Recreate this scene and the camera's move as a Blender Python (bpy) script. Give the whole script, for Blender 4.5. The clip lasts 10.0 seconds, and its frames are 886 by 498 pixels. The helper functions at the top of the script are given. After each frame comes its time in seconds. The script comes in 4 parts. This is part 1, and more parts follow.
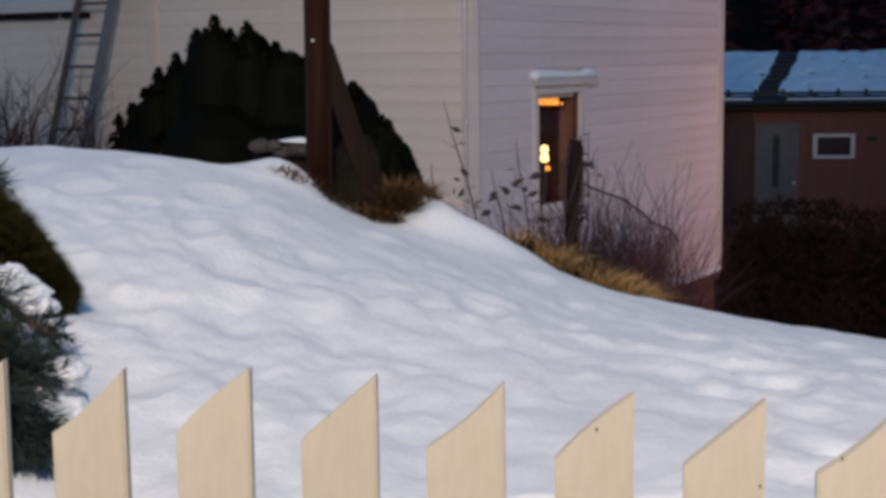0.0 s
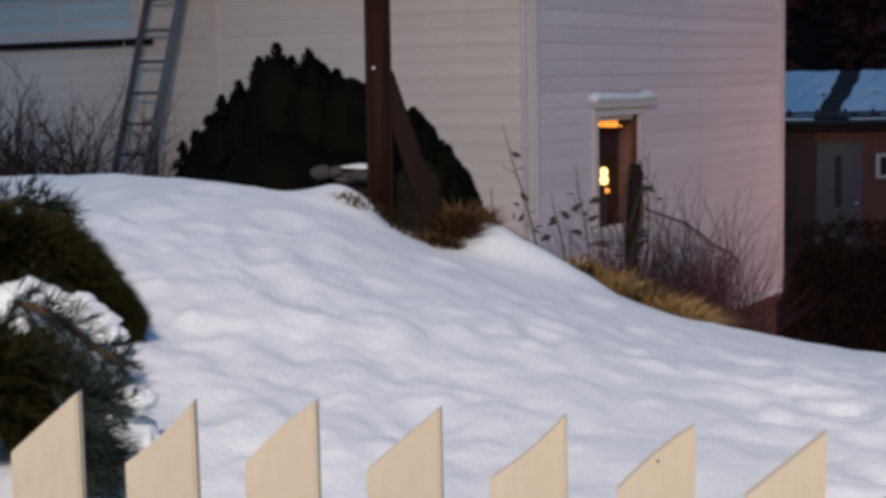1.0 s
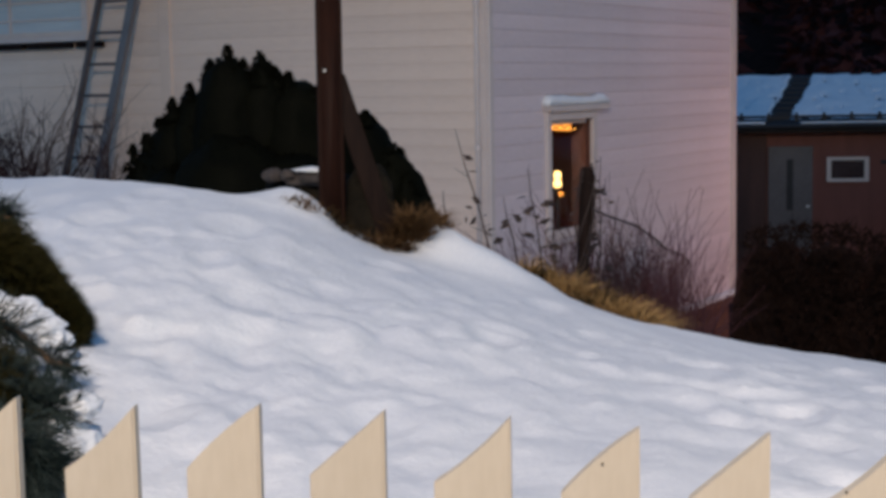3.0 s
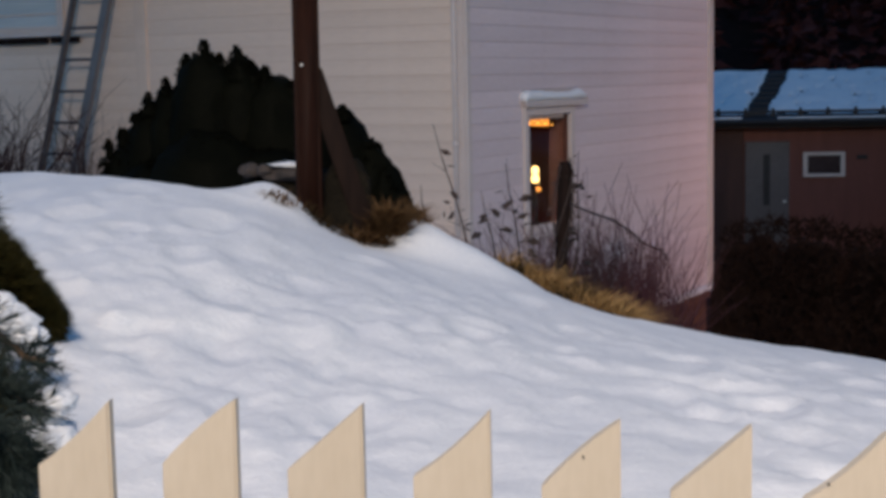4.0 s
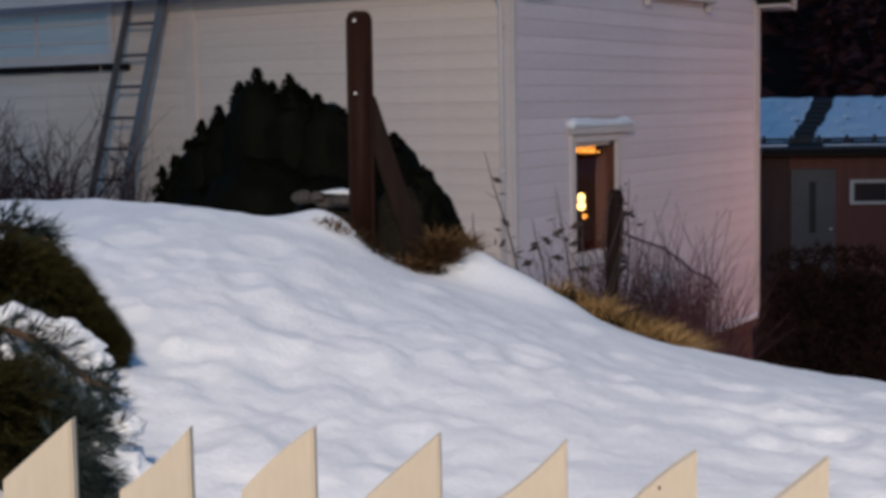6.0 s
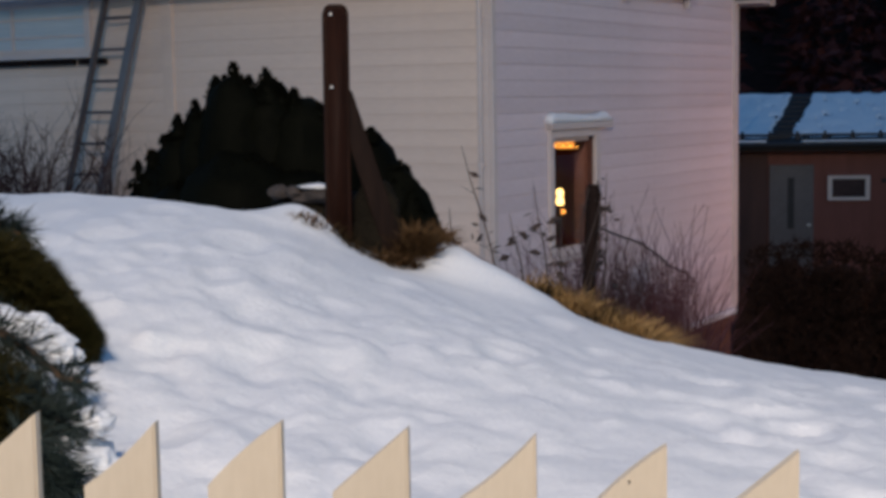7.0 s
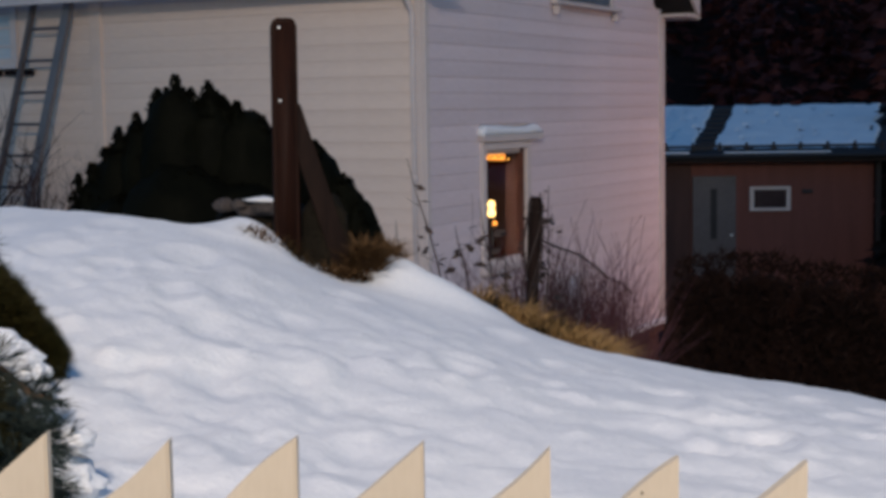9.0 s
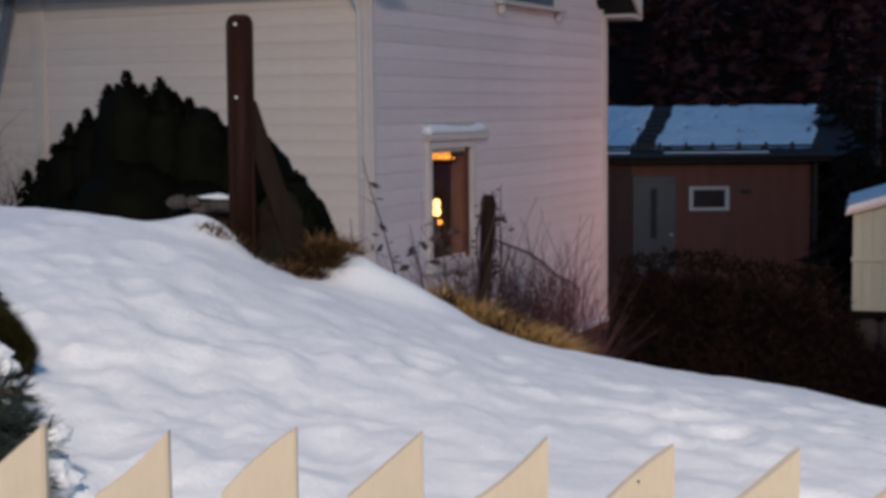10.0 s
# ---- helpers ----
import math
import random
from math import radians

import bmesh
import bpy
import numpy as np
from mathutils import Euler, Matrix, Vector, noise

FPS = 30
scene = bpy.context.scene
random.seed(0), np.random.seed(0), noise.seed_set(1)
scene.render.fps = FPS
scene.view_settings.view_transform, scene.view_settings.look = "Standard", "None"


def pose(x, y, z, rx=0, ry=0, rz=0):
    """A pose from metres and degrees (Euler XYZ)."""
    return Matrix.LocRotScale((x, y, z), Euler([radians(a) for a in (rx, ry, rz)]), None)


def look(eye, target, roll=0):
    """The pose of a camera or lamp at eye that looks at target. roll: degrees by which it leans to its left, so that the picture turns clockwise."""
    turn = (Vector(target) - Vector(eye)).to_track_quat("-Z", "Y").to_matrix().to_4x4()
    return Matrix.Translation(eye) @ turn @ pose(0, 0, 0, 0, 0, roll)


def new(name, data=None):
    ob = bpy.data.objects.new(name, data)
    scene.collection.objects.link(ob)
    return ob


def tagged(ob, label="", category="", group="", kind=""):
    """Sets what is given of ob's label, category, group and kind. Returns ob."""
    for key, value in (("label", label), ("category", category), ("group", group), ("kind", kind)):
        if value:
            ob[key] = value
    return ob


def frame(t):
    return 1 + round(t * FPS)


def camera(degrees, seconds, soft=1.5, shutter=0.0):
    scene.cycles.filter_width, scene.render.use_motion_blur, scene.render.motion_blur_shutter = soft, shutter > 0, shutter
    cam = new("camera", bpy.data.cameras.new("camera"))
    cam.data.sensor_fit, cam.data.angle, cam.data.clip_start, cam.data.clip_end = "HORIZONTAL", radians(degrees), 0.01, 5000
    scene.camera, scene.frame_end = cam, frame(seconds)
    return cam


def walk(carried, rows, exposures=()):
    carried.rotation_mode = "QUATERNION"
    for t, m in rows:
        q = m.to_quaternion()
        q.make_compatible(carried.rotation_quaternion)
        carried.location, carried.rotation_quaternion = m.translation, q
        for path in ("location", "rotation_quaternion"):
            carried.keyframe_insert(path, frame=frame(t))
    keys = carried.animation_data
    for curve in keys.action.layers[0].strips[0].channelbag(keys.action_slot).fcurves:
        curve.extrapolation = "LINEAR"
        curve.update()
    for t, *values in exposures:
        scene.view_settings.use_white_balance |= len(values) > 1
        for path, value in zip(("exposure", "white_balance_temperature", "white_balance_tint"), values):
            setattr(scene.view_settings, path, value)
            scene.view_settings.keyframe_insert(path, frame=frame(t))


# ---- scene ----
cam = camera(33.6, 10.0, soft=3.8)
PATH = [
    (0, (0.434, 0.079, 1.489), (0.2285, 2.0511, 1.2289), -0.70),
    (0.5, (0.433, 0.048, 1.505), (0.1723, 2.0168, 1.2662), -1.26),
    (1, (0.434, 0.046, 1.510), (0.1482, 2.0122, 1.2797), -1.18),
    (1.5, (0.438, 0.047, 1.509), (0.1542, 2.0131, 1.2773), -1.03),
    (2, (0.440, 0.060, 1.507), (0.1842, 2.0305, 1.2780), -0.81),
    (3.5, (0.448, 0.060, 1.507), (0.2366, 2.0357, 1.2800), -1.16),
    (4, (0.443, 0.079, 1.499), (0.2479, 2.0562, 1.2664), -1.11),
    (4.5, (0.424, 0.079, 1.502), (0.2250, 2.0564, 1.2769), -1.03),
    (5, (0.416, 0.048, 1.513), (0.1596, 2.0209, 1.3065), -1.41),
    (5.5, (0.401, 0.047, 1.512), (0.1442, 2.0214, 1.3172), -1.17),
    (7, (0.413, 0.073, 1.502), (0.1890, 2.0503, 1.2995), -0.94),
    (7.5, (0.424, 0.056, 1.506), (0.2235, 2.0352, 1.3014), -0.91),
    (8, (0.413, 0.057, 1.505), (0.2263, 2.0382, 1.3027), -0.91),
    (8.5, (0.363, 0.050, 1.512), (0.2007, 2.0338, 1.3119), -0.89),
    (9, (0.300, 0.040, 1.513), (0.1837, 2.0279, 1.3239), -0.87),
    (9.5, (0.252, 0.037, 1.507), (0.1810, 2.0254, 1.3085), -0.81),
    (10, (0.224, 0.019, 1.506), (0.1926, 2.0098, 1.3154), -0.59),
]
walk(cam, [(t, look(eye, target, roll)) for t, eye, target, roll in PATH])

# ---- world and lights ----
world = bpy.data.worlds.new("dusk_sky")
scene.world = world
world.use_nodes = True
wn = world.node_tree
sky = wn.nodes.new("ShaderNodeTexSky")
sky.sky_type = "NISHITA"
sky.sun_disc = False
sky.sun_elevation = radians(3.0)
sky.sun_rotation = radians(130)
sky.ozone_density = 3.6
sky.air_density = 1.0
sky.dust_density = 0.3
back = wn.nodes["Background"]
back.inputs["Strength"].default_value = 0.305
wn.links.new(sky.outputs["Color"], back.inputs["Color"])
scene.view_settings.exposure = 0.0


def lamp_light(name, place, target, watts, colour, size, spread=150):
    data = bpy.data.lights.new(name, "AREA")
    data.shape, data.size, data.energy, data.color = "DISK", size, watts, colour
    data.spread = radians(spread)
    ob = new(name, data)
    ob.matrix_world = look(place, target)
    return ob


STREET_LAMP = (0.0, -4.0, 7.2)
# unseen lamp, assumed from the warm glow on the gable's far end
SIDE_LAMP = (6.6, 17.3, 0.5)
lamp_light("street_light", STREET_LAMP, (2.2, 8.5, 0.8), 290, (1.0, 0.85, 0.715), 1.6, 85)
lamp_light("side_light", SIDE_LAMP, (2.0, 18.9, -0.7), 29, (1.0, 0.45, 0.29), 0.4, 120)


# ---- materials ----
def material(name, a, b, scale=6.0, fine=60.0, rough=0.7, bump=0.2, metal=0.0, stretch=(1, 1, 1), vary=0.0, height=0.01):
    """A surface that goes from a to b in broad patches and fine grain, with a fine relief."""
    m = bpy.data.materials.new(name)
    m.use_nodes = True
    t = m.node_tree
    s = t.nodes["Principled BSDF"]
    co = t.nodes.new("ShaderNodeTexCoord")
    mp = t.nodes.new("ShaderNodeMapping")
    mp.inputs["Scale"].default_value = stretch
    t.links.new(co.outputs["Object"], mp.inputs["Vector"])
    n1, n2 = t.nodes.new("ShaderNodeTexNoise"), t.nodes.new("ShaderNodeTexNoise")
    for n, sc, d in ((n1, scale, 4), (n2, fine, 5)):
        n.inputs["Scale"].default_value, n.inputs["Detail"].default_value = sc, d
        t.links.new(mp.outputs["Vector"], n.inputs["Vector"])
    add = t.nodes.new("ShaderNodeMath")
    add.operation = "MULTIPLY_ADD"
    add.inputs[1].default_value = 0.45
    t.links.new(n2.outputs["Fac"], add.inputs[0])
    half = t.nodes.new("ShaderNodeMath")
    half.operation = "MULTIPLY"
    half.inputs[1].default_value = 0.55
    t.links.new(n1.outputs["Fac"], half.inputs[0])
    t.links.new(half.outputs[0], add.inputs[2])
    ramp = t.nodes.new("ShaderNodeValToRGB")
    ramp.color_ramp.elements[0].position, ramp.color_ramp.elements[1].position = 0.35, 0.65
    ramp.color_ramp.elements[0].color, ramp.color_ramp.elements[1].color = (*a, 1), (*b, 1)
    t.links.new(add.outputs[0], ramp.inputs["Fac"])
    out = ramp.outputs["Color"]
    if vary:
        info = t.nodes.new("ShaderNodeObjectInfo")
        hsv = t.nodes.new("ShaderNodeHueSaturation")
        rng = t.nodes.new("ShaderNodeMapRange")
        rng.inputs["To Min"].default_value, rng.inputs["To Max"].default_value = 1 - vary, 1 + vary
        t.links.new(info.outputs["Random"], rng.inputs["Value"])
        t.links.new(rng.outputs[0], hsv.inputs["Value"])
        t.links.new(out, hsv.inputs["Color"])
        out = hsv.outputs["Color"]
    t.links.new(out, s.inputs["Base Color"])
    s.inputs["Roughness"].default_value, s.inputs["Metallic"].default_value = rough, metal
    if bump:
        bp = t.nodes.new("ShaderNodeBump")
        bp.inputs["Strength"].default_value, bp.inputs["Distance"].default_value = bump, height
        t.links.new(n2.outputs["Fac"], bp.inputs["Height"])
        t.links.new(bp.outputs["Normal"], s.inputs["Normal"])
    return m


def glow(name, colour, strength):
    m = bpy.data.materials.new(name)
    m.use_nodes = True
    s = m.node_tree.nodes["Principled BSDF"]
    s.inputs["Base Color"].default_value = (*colour, 1)
    s.inputs["Emission Color"].default_value = (*colour, 1)
    s.inputs["Emission Strength"].default_value = strength
    return m


M_SNOW = material("snow", (0.76, 0.78, 0.82), (0.86, 0.87, 0.88), 3.0, 55.0, 0.6, 0.35, height=0.012)
M_SNOW.node_tree.nodes["Principled BSDF"].inputs["Subsurface Weight"].default_value = 0.0
M_SNOW_FAR = material("old_snow", (0.74, 0.78, 0.82), (0.90, 0.91, 0.92), 2.0, 14.0, 0.6, 0.4, height=0.03)
M_FLOOR = material("forest_floor", (0.020, 0.012, 0.011), (0.04, 0.024, 0.022), 0.3, 4.0, 0.9, 0.3)
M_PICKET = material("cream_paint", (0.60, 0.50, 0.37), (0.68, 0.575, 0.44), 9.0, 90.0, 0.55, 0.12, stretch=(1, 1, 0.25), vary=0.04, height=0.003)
M_BOARD = material("white_cladding", (0.61, 0.515, 0.53), (0.74, 0.635, 0.655), 1.2, 30.0, 0.55, 0.15, stretch=(0.35, 1, 4), vary=0.05, height=0.004)
# the gable's clapboard paint again, with warm lamplight tinted into the colour
M_BOARD_WARM = material("warm_lit_cladding", (0.64, 0.505, 0.42), (0.76, 0.61, 0.51), 1.2, 30.0, 0.55, 0.15, stretch=(0.35, 1, 4), vary=0.05, height=0.004)
M_TRIM = material("white_trim", (0.56, 0.485, 0.46), (0.65, 0.575, 0.545), 3.0, 40.0, 0.5, 0.1, height=0.003)
M_POST = material("brown_stained_wood", (0.010, 0.0034, 0.0018), (0.021, 0.0066, 0.0033), 8.0, 50.0, 0.65, 0.5, stretch=(3, 3, 0.3), height=0.006)
M_OLDPOST = material("weathered_dark_wood", (0.007, 0.0037, 0.003), (0.017, 0.009, 0.0065), 8.0, 50.0, 0.8, 0.6, stretch=(3, 3, 0.3), height=0.008)
M_ALU = material("aluminium", (0.13, 0.125, 0.135), (0.20, 0.195, 0.205), 5.0, 60.0, 0.5, 0.1, metal=0.3)
M_ALUD = material("dull_aluminium", (0.075, 0.066, 0.068), (0.12, 0.105, 0.108), 5.0, 60.0, 0.55, 0.1, metal=0.2)
M_STEEL = material("zinc_screw", (0.6, 0.6, 0.6), (0.8, 0.8, 0.8), 40, 200, 0.35, 0.0, metal=0.8)
M_PINE = material("pine_needles", (0.011, 0.012, 0.003), (0.032, 0.026, 0.007), 5.0, 40.0, 0.6, 0.0)
M_PINEF = material("frosted_pine_needles", (0.012, 0.020, 0.018), (0.034, 0.046, 0.042), 5.0, 40.0, 0.6, 0.0)
M_PINEC = material("brown_dead_needles", (0.010, 0.009, 0.003), (0.030, 0.022, 0.007), 8.0, 60.0, 0.9, 0.6, height=0.02)
M_PINEB = material("pine_twigs", (0.05, 0.028, 0.014), (0.10, 0.055, 0.025), 10.0, 60.0, 0.85, 0.3)
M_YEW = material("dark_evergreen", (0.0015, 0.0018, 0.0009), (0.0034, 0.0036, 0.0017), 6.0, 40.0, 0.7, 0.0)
M_TWIG = material("purple_brown_twigs", (0.062, 0.026, 0.030), (0.125, 0.055, 0.062), 5.0, 50.0, 0.8, 0.0)
M_BARE = material("grey_brown_twigs", (0.032, 0.016, 0.015), (0.07, 0.038, 0.034), 5.0, 50.0, 0.8, 0.0)
M_GRASS = material("dry_grass", (0.25, 0.145, 0.055), (0.47, 0.30, 0.13), 4.0, 40.0, 0.8, 0.0)
M_GRASSB = material("brown_dead_grass", (0.06, 0.032, 0.014), (0.15, 0.086, 0.04), 4.0, 40.0, 0.85, 0.0)
M_GRASSD = material("dark_dead_grass", (0.022, 0.014, 0.006), (0.06, 0.038, 0.016), 4.0, 40.0, 0.85, 0.0)
M_WEED = material("dead_weed", (0.02, 0.013, 0.012), (0.05, 0.032, 0.027), 6.0, 60.0, 0.85, 0.0)
M_ROCK = material("mossy_stone", (0.005, 0.004, 0.0025), (0.014, 0.011, 0.007), 7.0, 45.0, 0.9, 0.8, height=0.02)
M_SLAB = material("grey_stone", (0.022, 0.017, 0.015), (0.07, 0.056, 0.05), 9.0, 60.0, 0.85, 0.6, height=0.01)
M_PLINTH = material("brown_brick_plinth", (0.10, 0.042, 0.028), (0.17, 0.075, 0.05), 5.0, 40.0, 0.9, 0.5, height=0.01)
M_RED = material("red_brown_boards", (0.14, 0.048, 0.036), (0.20, 0.07, 0.055), 1.5, 20.0, 0.75, 0.2, stretch=(4, 1, 0.4), vary=0.1)
M_PORCH = material("brown_porch_boards", (0.045, 0.018, 0.013), (0.075, 0.030, 0.022), 2.0, 20.0, 0.75, 0.2, stretch=(4, 1, 0.4))
M_NDOOR = material("grey_door", (0.070, 0.062, 0.066), (0.11, 0.096, 0.102), 2.0, 20.0, 0.5, 0.1)
M_DARKM = material("black_metal", (0.006, 0.006, 0.008), (0.014, 0.014, 0.018), 4.0, 40.0, 0.6, 0.1)
M_TILE = material("dark_roof_tiles", (0.012, 0.010, 0.012), (0.028, 0.022, 0.024), 4.0, 30.0, 0.8, 0.4)
M_SHED = material("pale_green_boards", (0.44, 0.46, 0.36), (0.54, 0.56, 0.44), 2.0, 25.0, 0.65, 0.2, stretch=(4, 1, 0.4), vary=0.05)
M_HEDGE = material("brown_hedge", (0.016, 0.008, 0.0055), (0.030, 0.0145, 0.010), 3.0, 25.0, 0.85, 0.0)
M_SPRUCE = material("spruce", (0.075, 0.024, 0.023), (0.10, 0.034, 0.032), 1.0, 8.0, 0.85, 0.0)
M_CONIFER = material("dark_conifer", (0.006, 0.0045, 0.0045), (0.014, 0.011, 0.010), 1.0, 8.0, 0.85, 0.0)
M_ROOM = material("room_wall", (0.09, 0.022, 0.008), (0.13, 0.036, 0.014), 3.0, 30.0, 0.8, 0.1)
M_CURTAIN = material("red_brown_curtain", (0.09, 0.028, 0.016), (0.15, 0.05, 0.028), 6.0, 40.0, 0.85, 0.2)
M_BRASS = material("brass", (0.45, 0.25, 0.08), (0.6, 0.35, 0.12), 20, 90, 0.35, 0.0, metal=0.9)
M_LAMP = glow("lit_lamp_shade", (1.0, 0.60, 0.20), 3.5)
M_BULB = glow("string_bulb", (1.0, 0.38, 0.06), 3.2)
M_RING = glow("lit_ring_shade", (1.0, 0.34, 0.05), 1.6)
M_ASPHALT = material("packed_snow_street", (0.35, 0.36, 0.40), (0.55, 0.56, 0.6), 2.0, 30.0, 0.7, 0.3)

M_GLASS = bpy.data.materials.new("window_glass")
M_GLASS.use_nodes = True
g = M_GLASS.node_tree.nodes["Principled BSDF"]
g.inputs["Base Color"].default_value = (0.9, 0.94, 0.95, 1)
g.inputs["Roughness"].default_value, g.inputs["IOR"].default_value = 0.02, 1.1
g.inputs["Transmission Weight"].default_value = 1.0
# opaque pane with the blue of the reflected sky mixed into its colour
M_SKY_PANE = material("sky_tinted_pane", (0.10, 0.13, 0.17), (0.16, 0.20, 0.25), 2.0, 12.0, 0.12, 0.02)
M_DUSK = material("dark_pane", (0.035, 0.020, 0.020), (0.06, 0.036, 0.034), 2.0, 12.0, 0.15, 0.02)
# pale blind behind glass, the sky's blue tinted into the same colour
M_BLIND = material("sky_tinted_pane_with_blind", (0.38, 0.46, 0.54), (0.55, 0.62, 0.68), 1.0, 14.0, 0.15, 0.02, stretch=(0.2, 1, 6))
M_SKY_PANE.node_tree.nodes["Principled BSDF"].inputs["Specular IOR Level"].default_value = 1.0

for m in (M_POST, M_OLDPOST, M_YEW, M_PINE, M_PINEF, M_PINEC, M_HEDGE, M_SPRUCE, M_CONIFER, M_GRASSB, M_GRASS, M_GRASSD, M_TWIG, M_FLOOR, M_ROCK, M_BARE):
    m.node_tree.nodes["Principled BSDF"].inputs["Specular IOR Level"].default_value = 0.12

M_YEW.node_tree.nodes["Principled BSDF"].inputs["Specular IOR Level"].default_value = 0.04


# ---- mesh helpers ----
def part(name, bm, mat, parent=None, label="", smooth=False, m=None):
    me = bpy.data.meshes.new(name)
    bm.to_mesh(me)
    bm.free()
    if smooth:
        for p in me.polygons:
            p.use_smooth = True
    return linked(name, me, mat, parent, label, m)


def linked(name, me, mat, parent=None, label="", m=None):
    if mat and not me.materials:
        me.materials.append(mat)
    ob = new(name, me)
    if parent:
        ob.parent = parent
    if m is not None:
        ob.matrix_basis = m
    return tagged(ob, label) if label else ob


def empty(name, m, label, category, group="", kind=""):
    ob = new(name)
    ob.empty_display_size = 0.2
    ob.matrix_basis = m
    return tagged(ob, label, category, group, kind)


def box(bm, x0, x1, y0, y1, z0, z1, bevel=0.0):
    b = bmesh.new()
    bmesh.ops.create_cube(b, size=1, matrix=Matrix.LocRotScale(((x0 + x1) / 2, (y0 + y1) / 2, (z0 + z1) / 2), None, (abs(x1 - x0), abs(y1 - y0), abs(z1 - z0))))
    if bevel:
        bmesh.ops.bevel(b, geom=b.edges[:], offset=bevel, segments=2, affect="EDGES", profile=0.5)
    join(bm, b)


def join(bm, other):
    me = bpy.data.meshes.new("tmp")
    other.to_mesh(me)
    other.free()
    bm.from_mesh(me)
    bpy.data.meshes.remove(me)


def boxed(*a, bevel=0.0):
    bm = bmesh.new()
    box(bm, *a, bevel=bevel)
    return bm


def tube(bm, pts, radii, sides=6):
    """A tapered tube along pts."""
    rings = []
    for i, p in enumerate(pts):
        p = Vector(p)
        d = (Vector(pts[min(i + 1, len(pts) - 1)]) - Vector(pts[max(i - 1, 0)])).normalized()
        u = d.orthogonal().normalized()
        v = d.cross(u)
        rings.append([bm.verts.new(p + radii[i] * (math.cos(a) * u + math.sin(a) * v)) for a in (2 * math.pi * k / sides for k in range(sides))])
    for r0, r1 in zip(rings, rings[1:]):
        for k in range(sides):
            bm.faces.new((r0[k], r0[(k + 1) % sides], r1[(k + 1) % sides], r1[k]))
    bm.faces.new(rings[0][::-1])
    bm.faces.new(rings[-1])


def prism(bm, outline, y0, y1):
    """An outline in x, z drawn out from y0 to y1."""
    a = [bm.verts.new((x, y0, z)) for x, z in outline]
    b = [bm.verts.new((x, y1, z)) for x, z in outline]
    bm.faces.new(a)
    bm.faces.new(b[::-1])
    for i in range(len(a)):
        j = (i + 1) % len(a)
        bm.faces.new((a[j], a[i], b[i], b[j]))
    bmesh.ops.recalc_face_normals(bm, faces=bm.faces[:])


def raw(name, verts, faces, mat, parent=None, label=""):
    me = bpy.data.meshes.new(name)
    me.from_pydata(verts, [], faces)
    return linked(name, me, mat, parent, label)


def rnd(a, b):
    return random.uniform(a, b)


def fractal(x, y, z=0.0):
    return noise.noise((x, y, z))


# ---- the ground ----
CREST = [(-2.0, 1.146), (-1.73, 1.148), (-1.5, 1.13), (-1.26, 1.106), (-1.02, 1.063), (-0.71, 0.966), (-0.58, 0.893), (-0.45, 0.833), (-0.12, 0.737), (0.25, 0.635), (0.56, 0.557), (0.91, 0.49), (1.2, 0.435), (1.56, 0.381), (2.5, 0.15), (4.0, -0.4), (6.0, -1.2)]
CX, CZ = [c[0] for c in CREST], [c[1] for c in CREST]


def smooth(a, b, v):
    k = min(1.0, max(0.0, (v - a) / (b - a)))
    return k * k * (3 - 2 * k)


def bump(x, y, cx, cy, sx, sy, h):
    return h * math.exp(-((x - cx) / sx) ** 2 - ((y - cy) / sy) ** 2)


def low_ground(x, y):
    """The garden and the plots behind the mound."""
    base = -0.25 - 2.0 * smooth(-1.5, 3.0, x)
    base -= 0.15 * smooth(14, 26, y)
    return base + 0.42 * max(0.0, y - 37) * smooth(37, 60, y) * (1 - 0.6 * smooth(80, 300, y))


